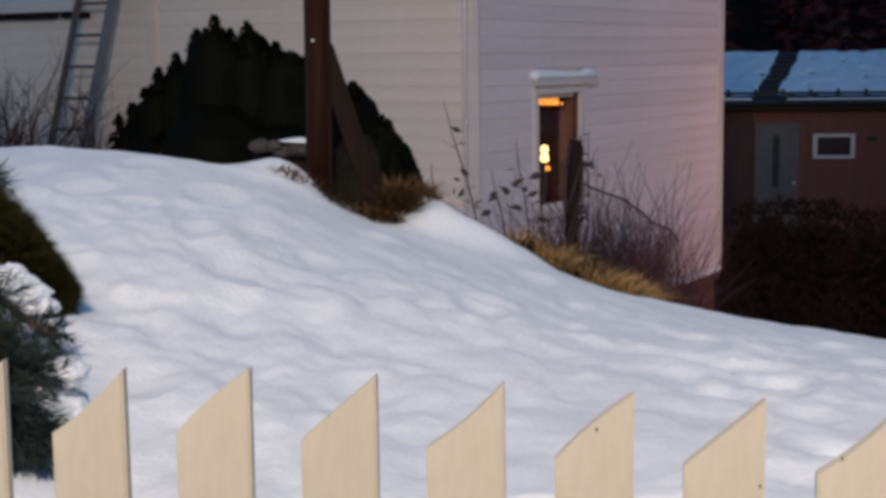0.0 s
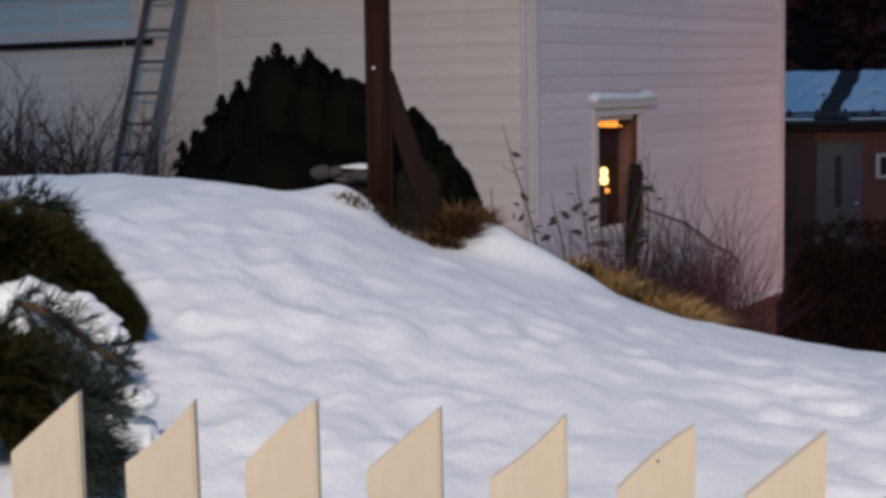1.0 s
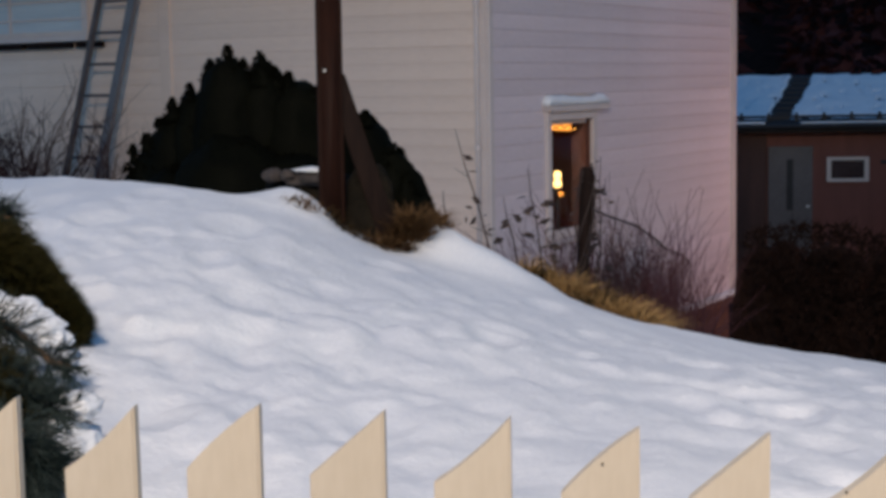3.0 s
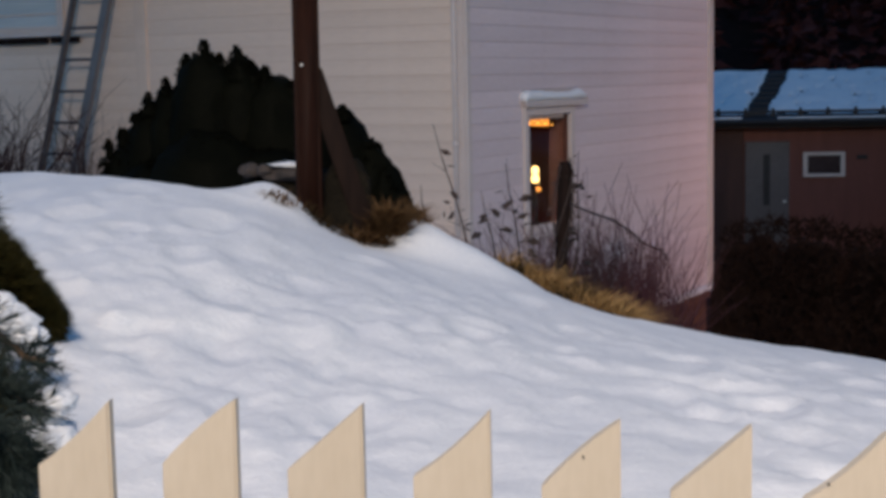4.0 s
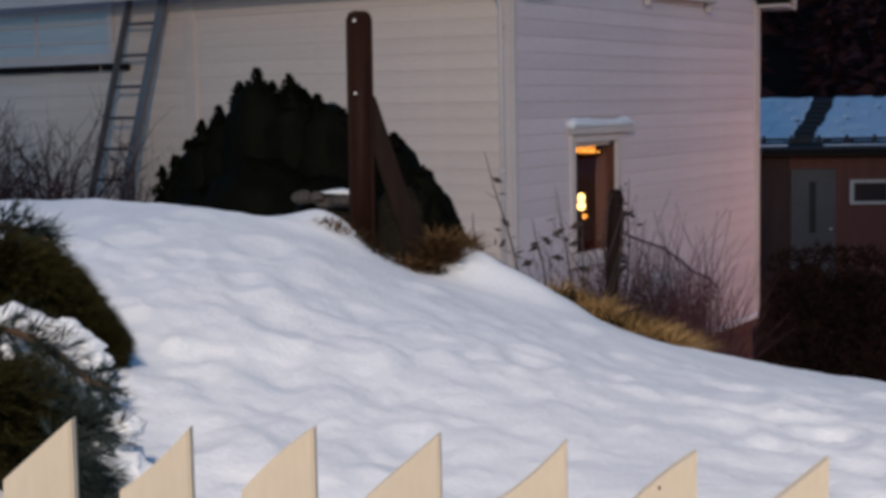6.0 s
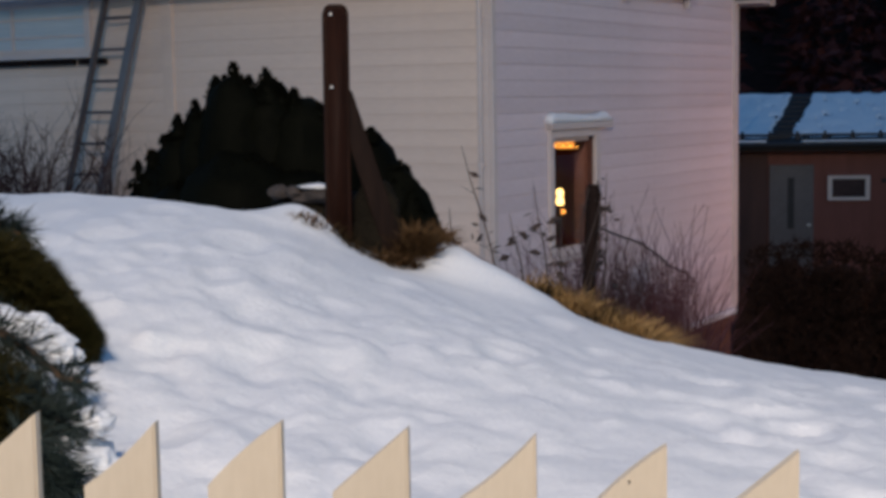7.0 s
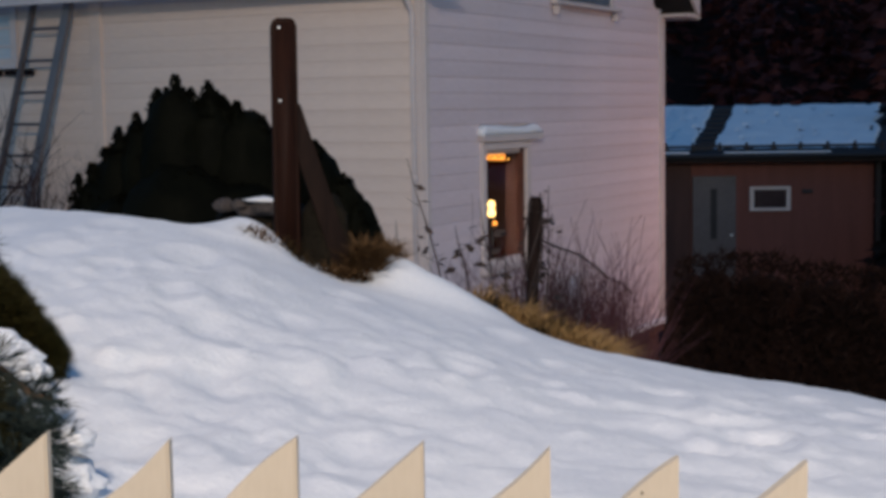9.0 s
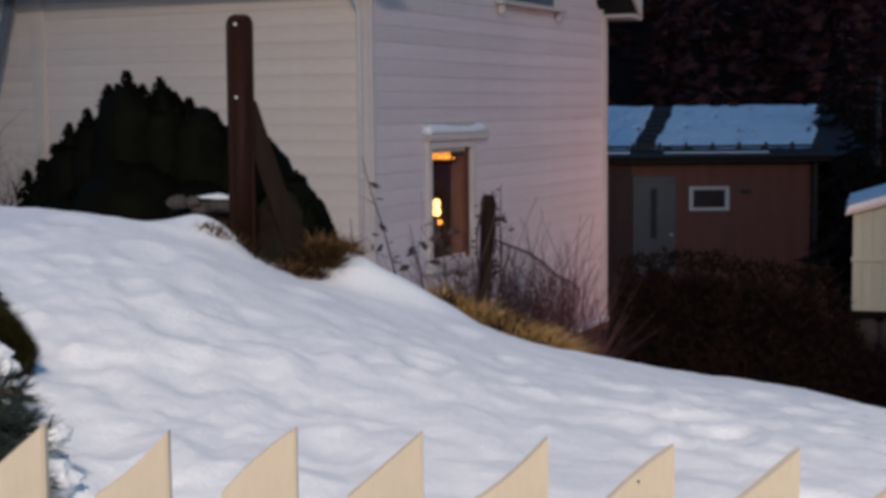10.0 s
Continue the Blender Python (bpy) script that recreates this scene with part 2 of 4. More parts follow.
def ground_z(x, y, relief=True):
    crest = float(np.interp(x, CX, CZ))
    front = 0.74 + 0.03 * smooth(-0.5, 1.0, x) - 0.5 * smooth(2.5, 6, x)
    if y < 5.8:
        k = (y - 2.4) / 3.4
        h = front + (crest - front) * k if k > 0 else front + 0.75 * (y - 2.4)
        h += 0.05 * math.sin(math.pi * min(1, max(0, k))) * smooth(0.6, -0.6, x)
    else:
        h = crest - (0.15 + 0.12 * smooth(0.2, 1.5, x)) * (y - 5.8) - 0.22 * max(0.0, y - 6.9)
        h = max(h, low_ground(x, y))
    if y < 2.0:
        h *= smooth(1.72, 2.0, y)
    h = max(h, 0.0) if y < 4 else h
    h += bump(x, y, -0.85, 6.05, 0.16, 0.2, 0.11)
    h += bump(x, y, -0.35, 6.28, 0.20, 0.24, 0.15) + bump(x, y, -0.08, 6.22, 0.24, 0.25, 0.12) + bump(x, y, 0.14, 6.08, 0.16, 0.2, 0.03)
    if relief and 1.9 < y < 7.5 and abs(x) < 4:
        f = smooth(1.9, 2.3, y) * (1 - 0.65 * smooth(4.9, 5.8, y)) * (1 + 0.7 * smooth(0.3, -0.9, x) * smooth(4.8, 3.6, y))
        u, v = x + 0.10 * y, y + 0.35 * x
        wx, wy = 0.05 * fractal(x * 4, y * 3, 1.0), 0.10 * fractal(x * 4, y * 3, 6.0)
        h += f * 0.030 * fractal(u * 1.7, v * 1.0, 3.1)
        # pillows and hollows left by melting and old tracks
        d1 = noise.voronoi(((u + wx) * 6.5, (v + wy) * 3.4, 0.0))[0][0]
        d2 = noise.voronoi(((u - wx) * 14.0, (v + wy) * 8.0, 4.0))[0][0]
        h += f * (0.020 * (0.45 - d1) + 0.010 * (0.4 - d2))
        h += f * 0.012 * fractal(u * 9.0, v * 4.5, 1.3)
        h += f * 0.005 * fractal(x * 34.0, y * 20.0, 2.3)
        for px, py, r in FOOTPRINTS:
            d = ((x - px) / r) ** 2 + ((y - py) / (r * 1.5)) ** 2
            if d < 4:
                h -= 0.017 * math.exp(-d) - 0.006 * math.exp(-(d - 1.6) ** 2 * 2)
    return h


random.seed(4)
FOOTPRINTS = [(-1.9 + 0.28 * i + rnd(-0.05, 0.05), 5.1 - 0.10 * i + rnd(-0.1, 0.1), rnd(0.07, 0.1)) for i in range(12)]
FOOTPRINTS += [(0.75 + 0.16 * (i % 2) + rnd(-0.03, 0.03), 2.6 + 0.26 * i, rnd(0.06, 0.09)) for i in range(10)]
FOOTPRINTS += [(rnd(-1.6, 1.6), rnd(2.6, 5.6), rnd(0.06, 0.12)) for i in range(34)]


def steps(marks):
    out = []
    for a, b, d in marks:
        n = max(1, round((b - a) / d))
        out += [a + (b - a) * i / n for i in range(n)]
    return out + [marks[-1][1]]


def build_ground():
    xs = steps([(-600, -60, 60), (-60, -12, 6), (-12, -3, 0.5), (-3, -2, 0.05), (-2, 2.4, 0.02), (2.4, 3, 0.05), (3, 12, 0.5), (12, 60, 6), (60, 600, 60)])
    ys = steps([(-300, -20, 40), (-20, 1.5, 1.2), (1.5, 6.7, 0.025), (6.7, 7.2, 0.05), (7.2, 14, 0.3), (14, 60, 2), (60, 1000, 60)])
    verts = [(x, y, ground_z(x, y)) for y in ys for x in xs]
    nx = len(xs)
    faces = [(j * nx + i, j * nx + i + 1, (j + 1) * nx + i + 1, (j + 1) * nx + i) for j in range(len(ys) - 1) for i in range(nx - 1)]
    me = bpy.data.meshes.new("ground")
    me.from_pydata(verts, [], faces)
    for m in (M_SNOW, M_FLOOR, M_ASPHALT):
        me.materials.append(m)
    for p in me.polygons:
        p.use_smooth = True
        c = p.center
        p.material_index = 1 if c.y > 35 or (c.y > 9.5 and c.x > 0.3) else (2 if c.y < 1.7 else 0)
    ob = new("ground", me)
    tagged(ob, "snow-covered garden mound sloping down to a dark wooded hillside", "ground", kind="structure")


build_ground()


# ---- the house ----
TH = radians(24.3)
CORNER = Vector((-0.605, 13.0, 0.0))
# frames of the two walls: x along the wall, -y outwards
GABLE = Matrix.Translation(CORNER) @ Matrix.Rotation(radians(90) - TH, 4, "Z")
LONG = Matrix.Translation(CORNER) @ Matrix.Rotation(-TH, 4, "Z")
EAVE_Z = 2.62
GABLE_LEN = 6.3
LONG_LEN = 10.0
RISE = 0.75
LAP = 0.148


def lap_board(length, paint, high=LAP):
    """A clapboard, thicker at its lower edge."""
    bm = bmesh.new()
    sec = [(0.0, 0.0), (-0.013, 0.0), (-0.015, 0.005), (-0.008, high + 0.012), (0.0, high + 0.012)]
    a = [bm.verts.new((0, y, z)) for y, z in sec]
    b = [bm.verts.new((length, y, z)) for y, z in sec]
    bm.faces.new(a[::-1])
    bm.faces.new(b)
    for i in range(len(sec)):
        j = (i + 1) % len(sec)
        bm.faces.new((a[i], a[j], b[j], b[i]))
    bmesh.ops.recalc_face_normals(bm, faces=bm.faces[:])
    me = bpy.data.meshes.new("board")
    bm.to_mesh(me)
    bm.free()
    me.materials.append(paint)
    return me


def wall_with_holes(name, length, z0, z1, holes, m, label, gable=False):
    """A wall 0.2 thick in its own frame, with real openings (x0, x1, z0, z1)."""
    bm = bmesh.new()
    cuts = sorted({0.0, length, *[h[0] for h in holes], *[h[1] for h in holes]})
    for a, b in zip(cuts, cuts[1:]):
        spans, z = [], z0
        for h in sorted((h for h in holes if h[0] <= a and h[1] >= b), key=lambda h: h[2]):
            spans.append((z, h[2]))
            z = h[3]
        spans.append((z, z1))
        for lo, hi in spans:
            if hi > lo:
                box(bm, a, b, 0.0, 0.2, lo, hi)
    if gable:
        prism(bm, [(0.2, z1), (length - 0.2, z1), (length / 2, z1 + RISE * length / 2 - 0.15)], 0.0, 0.2)
    ob = part(name, bm, M_TRIM, None, "", m=m)
    return tagged(ob, label, "wall", kind="structure")


WIN = (1.16, 2.10, 0.0, 1.12)       # the lit window in the gable wall
TOPWIN = (2.95, 4.45, 2.66, 3.7)     # the window above it
BLUE = (4.78, 7.5, 2.06, 2.585)        # the window in the long wall, measured leftwards from the corner
wall_gable = wall_with_holes("wall_gable", GABLE_LEN, -1.15, EAVE_Z + 0.1, [WIN, (TOPWIN[0], TOPWIN[1], TOPWIN[2], EAVE_Z + 0.1)][:1], GABLE, "white clapboard gable wall with flaking paint at dusk", True)
wall_long = wall_with_holes("wall_long", LONG_LEN, -0.7, EAVE_Z, [(LONG_LEN - BLUE[1], LONG_LEN - BLUE[0], BLUE[2], BLUE[3])], LONG @ Matrix.Translation((-LONG_LEN, 0, 0)), "clapboard wall facing the garden, warm lamplight tinted into its colour")


def plain_wall(name, m, length, z0, z1):
    ob = part(name, boxed(0, length, 0, 0.2, z0, z1), M_TRIM, None, "", m=m)
    tagged(ob, "plain white clapboard house wall", "wall", kind="structure")


plain_wall("wall_back", GABLE @ Matrix.Translation((GABLE_LEN, 0.2, 0)) @ Matrix.Rotation(radians(90), 4, "Z"), LONG_LEN - 0.4, -1.15, EAVE_Z)
plain_wall("wall_end", GABLE @ Matrix.Translation((0, LONG_LEN - 0.2, 0)), GABLE_LEN, -1.15, EAVE_Z)


def plinth():
    bm = bmesh.new()
    box(bm, 0.03, GABLE_LEN - 0.03, 0.03, 0.2, -2.6, -1.154, 0.004)
    box(bm, 3.0, GABLE_LEN - 0.01, -0.10, 0.028, -1.30, -1.216, 0.006)
    ob = part("plinth", bm, M_PLINTH, None, "", m=GABLE)
    tagged(ob, "brown brick foundation under the white wall", "foundation", kind="structure")
    bm = bmesh.new()
    for k in range(30):
        a = 3.3 + 0.1 * k
        box(bm, a, a + 0.1, -0.09 - 0.02 * fractal(a * 3, 1), 0.0, -1.215, -1.158 + 0.012 * fractal(a * 5, 4), 0.006)
    part("snow", bm, M_SNOW, ob, "thin line of snow on the foundation ledge")
    bm = bmesh.new()
    box(bm, -LONG_LEN, -0.03, 0.03, 0.2, -2.6, -0.704, 0.004)
    ob = part("plinth", bm, M_PLINTH, None, "", m=LONG)
    tagged(ob, "brown brick foundation under the cream-lit wall", "foundation", kind="structure")


plinth()


def corner_trim():
    bm = bmesh.new()
    box(bm, -0.022, 0.05, -0.030, -0.001, -1.15, EAVE_Z, 0.004)
    tagged(part("corner_board", bm, M_TRIM, None, "", m=GABLE), "white painted corner board of the house", "trim", kind="structure")
    bm = bmesh.new()
    box(bm, -0.07, -0.002, -0.030, -0.001, -0.7, EAVE_Z, 0.004)
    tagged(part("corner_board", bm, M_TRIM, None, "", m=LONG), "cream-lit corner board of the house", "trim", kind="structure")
    bm = bmesh.new()
    box(bm, GABLE_LEN - 0.12, GABLE_LEN + 0.03, -0.040, -0.001, -1.15, EAVE_Z, 0.004)
    tagged(part("corner_board", bm, M_TRIM, None, "", m=GABLE), "pinkish-lit white corner board", "trim", kind="structure")
    bm = bmesh.new()
    box(bm, -3.74, -3.60, -0.034, -0.001, -0.7, EAVE_Z, 0.004)
    tagged(part("cover_board", bm, M_BOARD_WARM, None, "", m=LONG), "vertical cover board in the clapboard's warm-tinted colour", "trim", kind="structure")


corner_trim()


def downpipe(m, low, high, label):
    root = empty("downpipe", m, label, "downpipe")
    bm = bmesh.new()
    tube(bm, [(0, -0.09, low), (0, -0.09, high - 0.3), (0, -0.11, high - 0.22), (0, -0.30, high)], [0.023] * 4, 10)
    part("pipe", bm, M_TRIM, root, smooth=True)
    for z in (low + 0.6, low + 1.6, high - 0.45):
        bm = bmesh.new()
        tube(bm, [(0, -0.09, z), (0, -0.09, z + 0.04)], [0.030, 0.030], 10)
        box(bm, -0.012, 0.012, -0.075, -0.038, z + 0.005, z + 0.035)
        part("bracket", bm, M_TRIM, root)


downpipe(LONG @ Matrix.Translation((-0.06, 0, 0)), -0.7, 2.62, "white downpipe with brackets at the house corner")


def house_roof():
    root = empty("house_roof", GABLE, "dark pitched house roof with white boxed eaves", "roof")
    half = GABLE_LEN / 2
    over = 0.36
    for name, sgn in (("roof_slope", 1), ("roof_slope", -1)):
        bm = bmesh.new()
        x0, x1 = half - sgn * (half + over), half
        z0, z1 = EAVE_Z + 0.12 - over * RISE * 0.2, EAVE_Z + 0.12 + half * RISE
        prism(bm, [(x0, z0), (x1, z1), (x1, z1 + 0.14), (x0, z0 + 0.14)], -0.35, LONG_LEN)
        part(name, bm, M_TILE, root)
        bm = bmesh.new()
        box(bm, min(x0, x0 + sgn * 0.42), max(x0, x0 + sgn * 0.42), -0.36, LONG_LEN, EAVE_Z + 0.0, EAVE_Z + 0.03, 0.004)
        part("soffit", bm, M_TRIM, root, "white soffit boards")
        bm = bmesh.new()
        box(bm, x0 - sgn * 0.03, x0, -0.38, LONG_LEN, EAVE_Z - 0.02, EAVE_Z + 0.2, 0.004)
        part("fascia", bm, M_TRIM, root, "white fascia board")
        bm = bmesh.new()
        prism(bm, [(x0, z0 - 0.06), (x1, z1 - 0.06), (x1, z1 + 0.16), (x0, z0 + 0.16)], -0.39, -0.352)
        part("bargeboard", bm, M_TRIM, root, "white bargeboard")


house_roof()


def window(name, x0, x1, z0, z1, m, label, snow, bars_v, bars_h, pane_mat, hood=True, deep=0.1):
    """A window set in its opening: casing outside, sash, panes, sill and a hood with snow."""
    root = empty(name, m, label, "window", kind="structure")
    w = 0.085
    for a, b, c, d in ((x0 - w, x0, z0 - 0.02, z1 + w), (x1, x1 + w, z0 - 0.02, z1 + w), (x0, x1, z1, z1 + w)):
        part("casing", boxed(a, b, -0.045, -0.003, c, d, bevel=0.004), M_TRIM, root)
    part("window_sill", boxed(x0 - w - 0.03, x1 + w + 0.03, -0.10, 0.05, z0 - 0.065, z0 - 0.022, bevel=0.006), M_TRIM, root)
    s = 0.045
    for a, b, c, d in ((x0, x0 + s, z0, z1), (x1 - s, x1, z0, z1), (x0 + s, x1 - s, z0, z0 + s), (x0 + s, x1 - s, z1 - s, z1)):
        # behind clear glass the right-hand member takes the curtain's red-brown
        part("window_frame", boxed(a, b, 0.02, 0.07, c, d, bevel=0.004), M_CURTAIN if pane_mat is M_GLASS and a > x0 + s else M_TRIM, root)
    xs = [x0 + s] + bars_v + [x1 - s]
    zs = [z0 + s] + bars_h + [z1 - s]
    for x in bars_v:
        part("mullion", boxed(x - 0.02, x + 0.02, 0.025, 0.065, z0 + s, z1 - s, bevel=0.003), M_TRIM, root)
    for z in bars_h:
        part("muntin", boxed(x0 + s, x1 - s, 0.028, 0.060, z - 0.012, z + 0.012, bevel=0.003), M_TRIM, root)
    for a, b in zip(xs, xs[1:]):
        for c, d in zip(zs, zs[1:]):
            p = part("pane", boxed(a, b, 0.040, 0.046, c, d), pane_mat, root)
            p.visible_shadow = False
    if hood:
        bm = bmesh.new()
        prism(bm, [(x0 - w - 0.02, z1 + w), (x1 + w + 0.22, z1 + w), (x1 + w + 0.24, z1 + w + 0.055), (x0 - w - 0.06, z1 + w + 0.055)], -0.085, -0.003)
        part("hood", bm, M_TRIM, root, "white moulded hood")
        bm = bmesh.new()
        n, a0, a1, zb = 24, x0 - w - 0.055, x1 + w + 0.23, z1 + w + 0.057
        rows = []
        for k in range(n + 1):
            a = a0 + (a1 - a0) * k / n
            end = min(1.0, 8.0 * min(k, n - k) / n + 0.55)
            h = (0.085 + 0.035 * fractal(a * 5, 0.3)) * end
            f = -0.088 + 0.010 * fractal(a * 6, 2)
            rows.append([bm.verts.new((a, y, z)) for y, z in ((-0.006, zb), (f, zb), (f + 0.004, zb + 0.6 * h), (f + 0.03, zb + 0.92 * h), (-0.006, zb + h))])
        for p, q in zip(rows, rows[1:]):
            for i in range(5):
                bm.faces.new((p[i], p[(i + 1) % 5], q[(i + 1) % 5], q[i]))
        bm.faces.new(rows[0])
        bm.faces.new(rows[-1][::-1])
        bmesh.ops.recalc_face_normals(bm, faces=bm.faces[:])
        part("snow_cap", bm, snow, root, "strip of snow lying on the hood", smooth=True)
    return root


window("window_1", *WIN, GABLE, "narrow white window with warm lights glowing inside", M_SNOW, [], [], M_GLASS)
window("window_2", LONG_LEN - BLUE[1], LONG_LEN - BLUE[0], BLUE[2], BLUE[3], LONG @ Matrix.Translation((-LONG_LEN, 0, 0)), "wide white window with the evening sky's blue tinted into its panes", M_SNOW, [LONG_LEN - 5.9], [2.23, 2.42], M_BLIND, hood=False)


# dark strips drawn where the sill throws its shade on the wall
for a, b in ((2.4, 4.40), (4.45, 5.09), (5.16, 5.52)):
    part("sill_shade_strip", boxed(a, b, -0.085, -0.028, 1.925, 1.985, bevel=0.004), M_OLDPOST, wall_long, "dark strip standing in for the shade under the window sill", m=Matrix())


def top_window():
    root = empty("window_3", GABLE, "upper white window with a bracketed sill", "window", kind="structure")
    x0, x1, z0, z1 = TOPWIN
    part("window_sill", boxed(x0 - 0.2, x1 + 0.2, -0.12, -0.028, z0 - 0.07, z0 - 0.03, bevel=0.006), M_TRIM, root)
    for x in (x0 - 0.1, x1 + 0.1):
        bm = bmesh.new()
        prism(bm, [(x - 0.03, z0 - 0.17), (x + 0.03, z0 - 0.17), (x + 0.03, z0 - 0.072), (x - 0.03, z0 - 0.072)], -0.09, -0.028)
        part("bracket", bm, M_TRIM, root)
    for a, b in ((x0 - 0.1, x0), (x1, x1 + 0.1)):
        part("casing", boxed(a, b, -0.055, -0.027, z0 - 0.02, z1, bevel=0.004), M_TRIM, root)
    part("pane", boxed(x0, x1, -0.034, -0.028, z0, z1), M_SKY_PANE, root)


top_window()


def lit_room():
    """The room behind the lit window."""
    bm = bmesh.new()
    x0, x1, y0, y1, z0, z1 = 0.3, 5.6, 0.21, 2.9, -0.75, 1.65
    for a in ((x0 - 0.05, x0, y0, y1, z0, z1), (x1, x1 + 0.05, y0, y1, z0, z1), (x0, x1, y1, y1 + 0.05, z0, z1), (x0, x1, y0, y1, z0 - 0.05, z0), (x0, x1, y0, y1, z1, z1 + 0.05)):
        box(bm, *a)
    tagged(part("room", bm, M_ROOM, None, "", m=GABLE), "dim red-brown room behind the lit window", "room", kind="structure")
    # string of small lights under the window head
    root = empty("string_lights", GABLE, "string of glowing orange bulbs hung along the window top", "string lights")
    x0, x1, zt = WIN[0], WIN[1], WIN[3]
    wave = lambda k: (x0 + 0.15 + (x1 - x0 - 0.24) * k / 17, 0.11, zt - 0.075 - 0.018 * math.sin(k * 1.3))
    bm = bmesh.new()
    tube(bm, [wave(k) for k in range(18)], [0.004] * 18, 5)
    part("cable", bm, M_WEED, root)
    for k in (0, 1, 2, 3, 4, 8, 12, 16):
        x, y, z = wave(k)
        bm = bmesh.new()
        bmesh.ops.create_icosphere(bm, subdivisions=1, radius=0.016 if k < 4 else 0.008, matrix=Matrix.LocRotScale((x, y, z - 0.02 - 0.03 * (k % 2)), None, (1, 1, 1.5)))
        part("bulb", bm, M_BULB, root, smooth=True)
    # pendant lamp with an orange ring shade
    root = empty("pendant_lamp", GABLE @ Matrix.Translation((2.93, 0.60, 1.0)), "hanging ring lamp glowing orange inside the room", "lamp")
    bm = bmesh.new()
    ring = [Vector((0.20 * math.cos(6.2832 * k / 28), 0.20 * math.sin(6.2832 * k / 28), 0)) for k in range(29)]
    tube(bm, ring, [0.035] * 29, 8)
    part("ring_shade", bm, M_RING, root, "glowing orange ring shade", smooth=True)
    for k in range(3):
        a = 2.0944 * k
        bm = bmesh.new()
        tube(bm, [(0.20 * math.cos(a), 0.20 * math.sin(a), 0.03), (0, 0, 0.40)], [0.004, 0.004], 5)
        part("cord", bm, M_WEED, root)
    bm = bmesh.new()
    tube(bm, [(0, 0, 0.38), (0, 0, 0.72)], [0.008, 0.02], 8)
    part("rod", bm, M_BRASS, root)
    part_lining = empty("jamb_lining", GABLE, "red-brown lining on the right side of the window opening", "trim", kind="structure")
    part("lining", boxed(x1 - 0.014, x1 - 0.003, 0.073, 0.199, WIN[2] + 0.002, zt - 0.002), M_CURTAIN, part_lining)
    part("outer_lining", boxed(x1 - 0.010, x1 - 0.002, -0.002, 0.018, WIN[2] + 0.002, zt - 0.002), M_CURTAIN, part_lining)
    # curtain
    bm = bmesh.new()
    n = 40
    pts = [(x1 + 0.30 + 0.45 * k / n, 0.26 + 0.018 * math.sin(k * 0.95)) for k in range(n + 1)]
    lo = [bm.verts.new((x, y, WIN[2] + 0.03)) for x, y in pts]
    hi = [bm.verts.new((x, y, zt - 0.02)) for x, y in pts]
    for k in range(n):
        bm.faces.new((lo[k], lo[k + 1], hi[k + 1], hi[k]))
    bmesh.ops.solidify(bm, geom=bm.faces[:], thickness=0.004)
    tagged(part("curtain", bm, M_CURTAIN, None, "", smooth=True, m=GABLE), "red-brown curtain drawn to one side of the window", "curtain")
    # table lamp on a shelf
    part_root = empty("window_shelf", GABLE, "narrow wooden shelf inside the window", "shelf")
    part("board", boxed(x0 - 0.1, x1 + 0.6, 0.215, 0.48, -0.06, -0.03, bevel=0.004), M_POST, part_root)
    for x in (x0 + 0.1, x1 - 0.1):
        part("bracket", boxed(x - 0.02, x + 0.02, 0.215, 0.42, -0.16, -0.062), M_POST, part_root)
    lamp = empty("table_lamp", GABLE @ Matrix.Translation((2.08, 0.36, -0.03)), "lit table lamp with a bright yellow shade", "lamp")
    bm = bmesh.new()
    tube(bm, [(0, 0, 0), (0, 0, 0.02), (0, 0, 0.05), (0, 0, 0.20), (0, 0, 0.30), (0, 0, 0.42)], [0.07, 0.07, 0.02, 0.03, 0.014, 0.012], 14)
    part("base", bm, M_WEED, lamp, smooth=True)
    bm = bmesh.new()
    bmesh.ops.create_icosphere(bm, subdivisions=2, radius=0.034, matrix=Matrix.LocRotScale((0.06, 0, 0.37), None, (1.3, 1, 0.8)))
    part("lower_globe", bm, M_RING, lamp, "dim orange glass globe", smooth=True)
    bm = bmesh.new()
    tube(bm, [(0, 0, 0.44), (0, 0, 0.45), (0, 0, 0.478), (0, 0, 0.51), (0, 0, 0.525), (0, 0, 0.54), (0, 0, 0.57), (0, 0, 0.598), (0, 0, 0.61)], [0.02, 0.036, 0.044, 0.036, 0.025, 0.034, 0.040, 0.032, 0.016], 18)
    part("shade", bm, M_LAMP, lamp, "glowing yellow glass shade", smooth=True)
    # fill for the room, added out of sight and well away from the lamp
    data = bpy.data.lights.new("room_fill_light", "POINT")
    data.energy, data.color, data.shadow_soft_size = 10, (1.0, 0.40, 0.14), 0.02
    ob = new("room_fill_light", data)
    ob.matrix_world = GABLE @ Matrix.Translation((4.6, 0.75, 1.1))


lit_room()


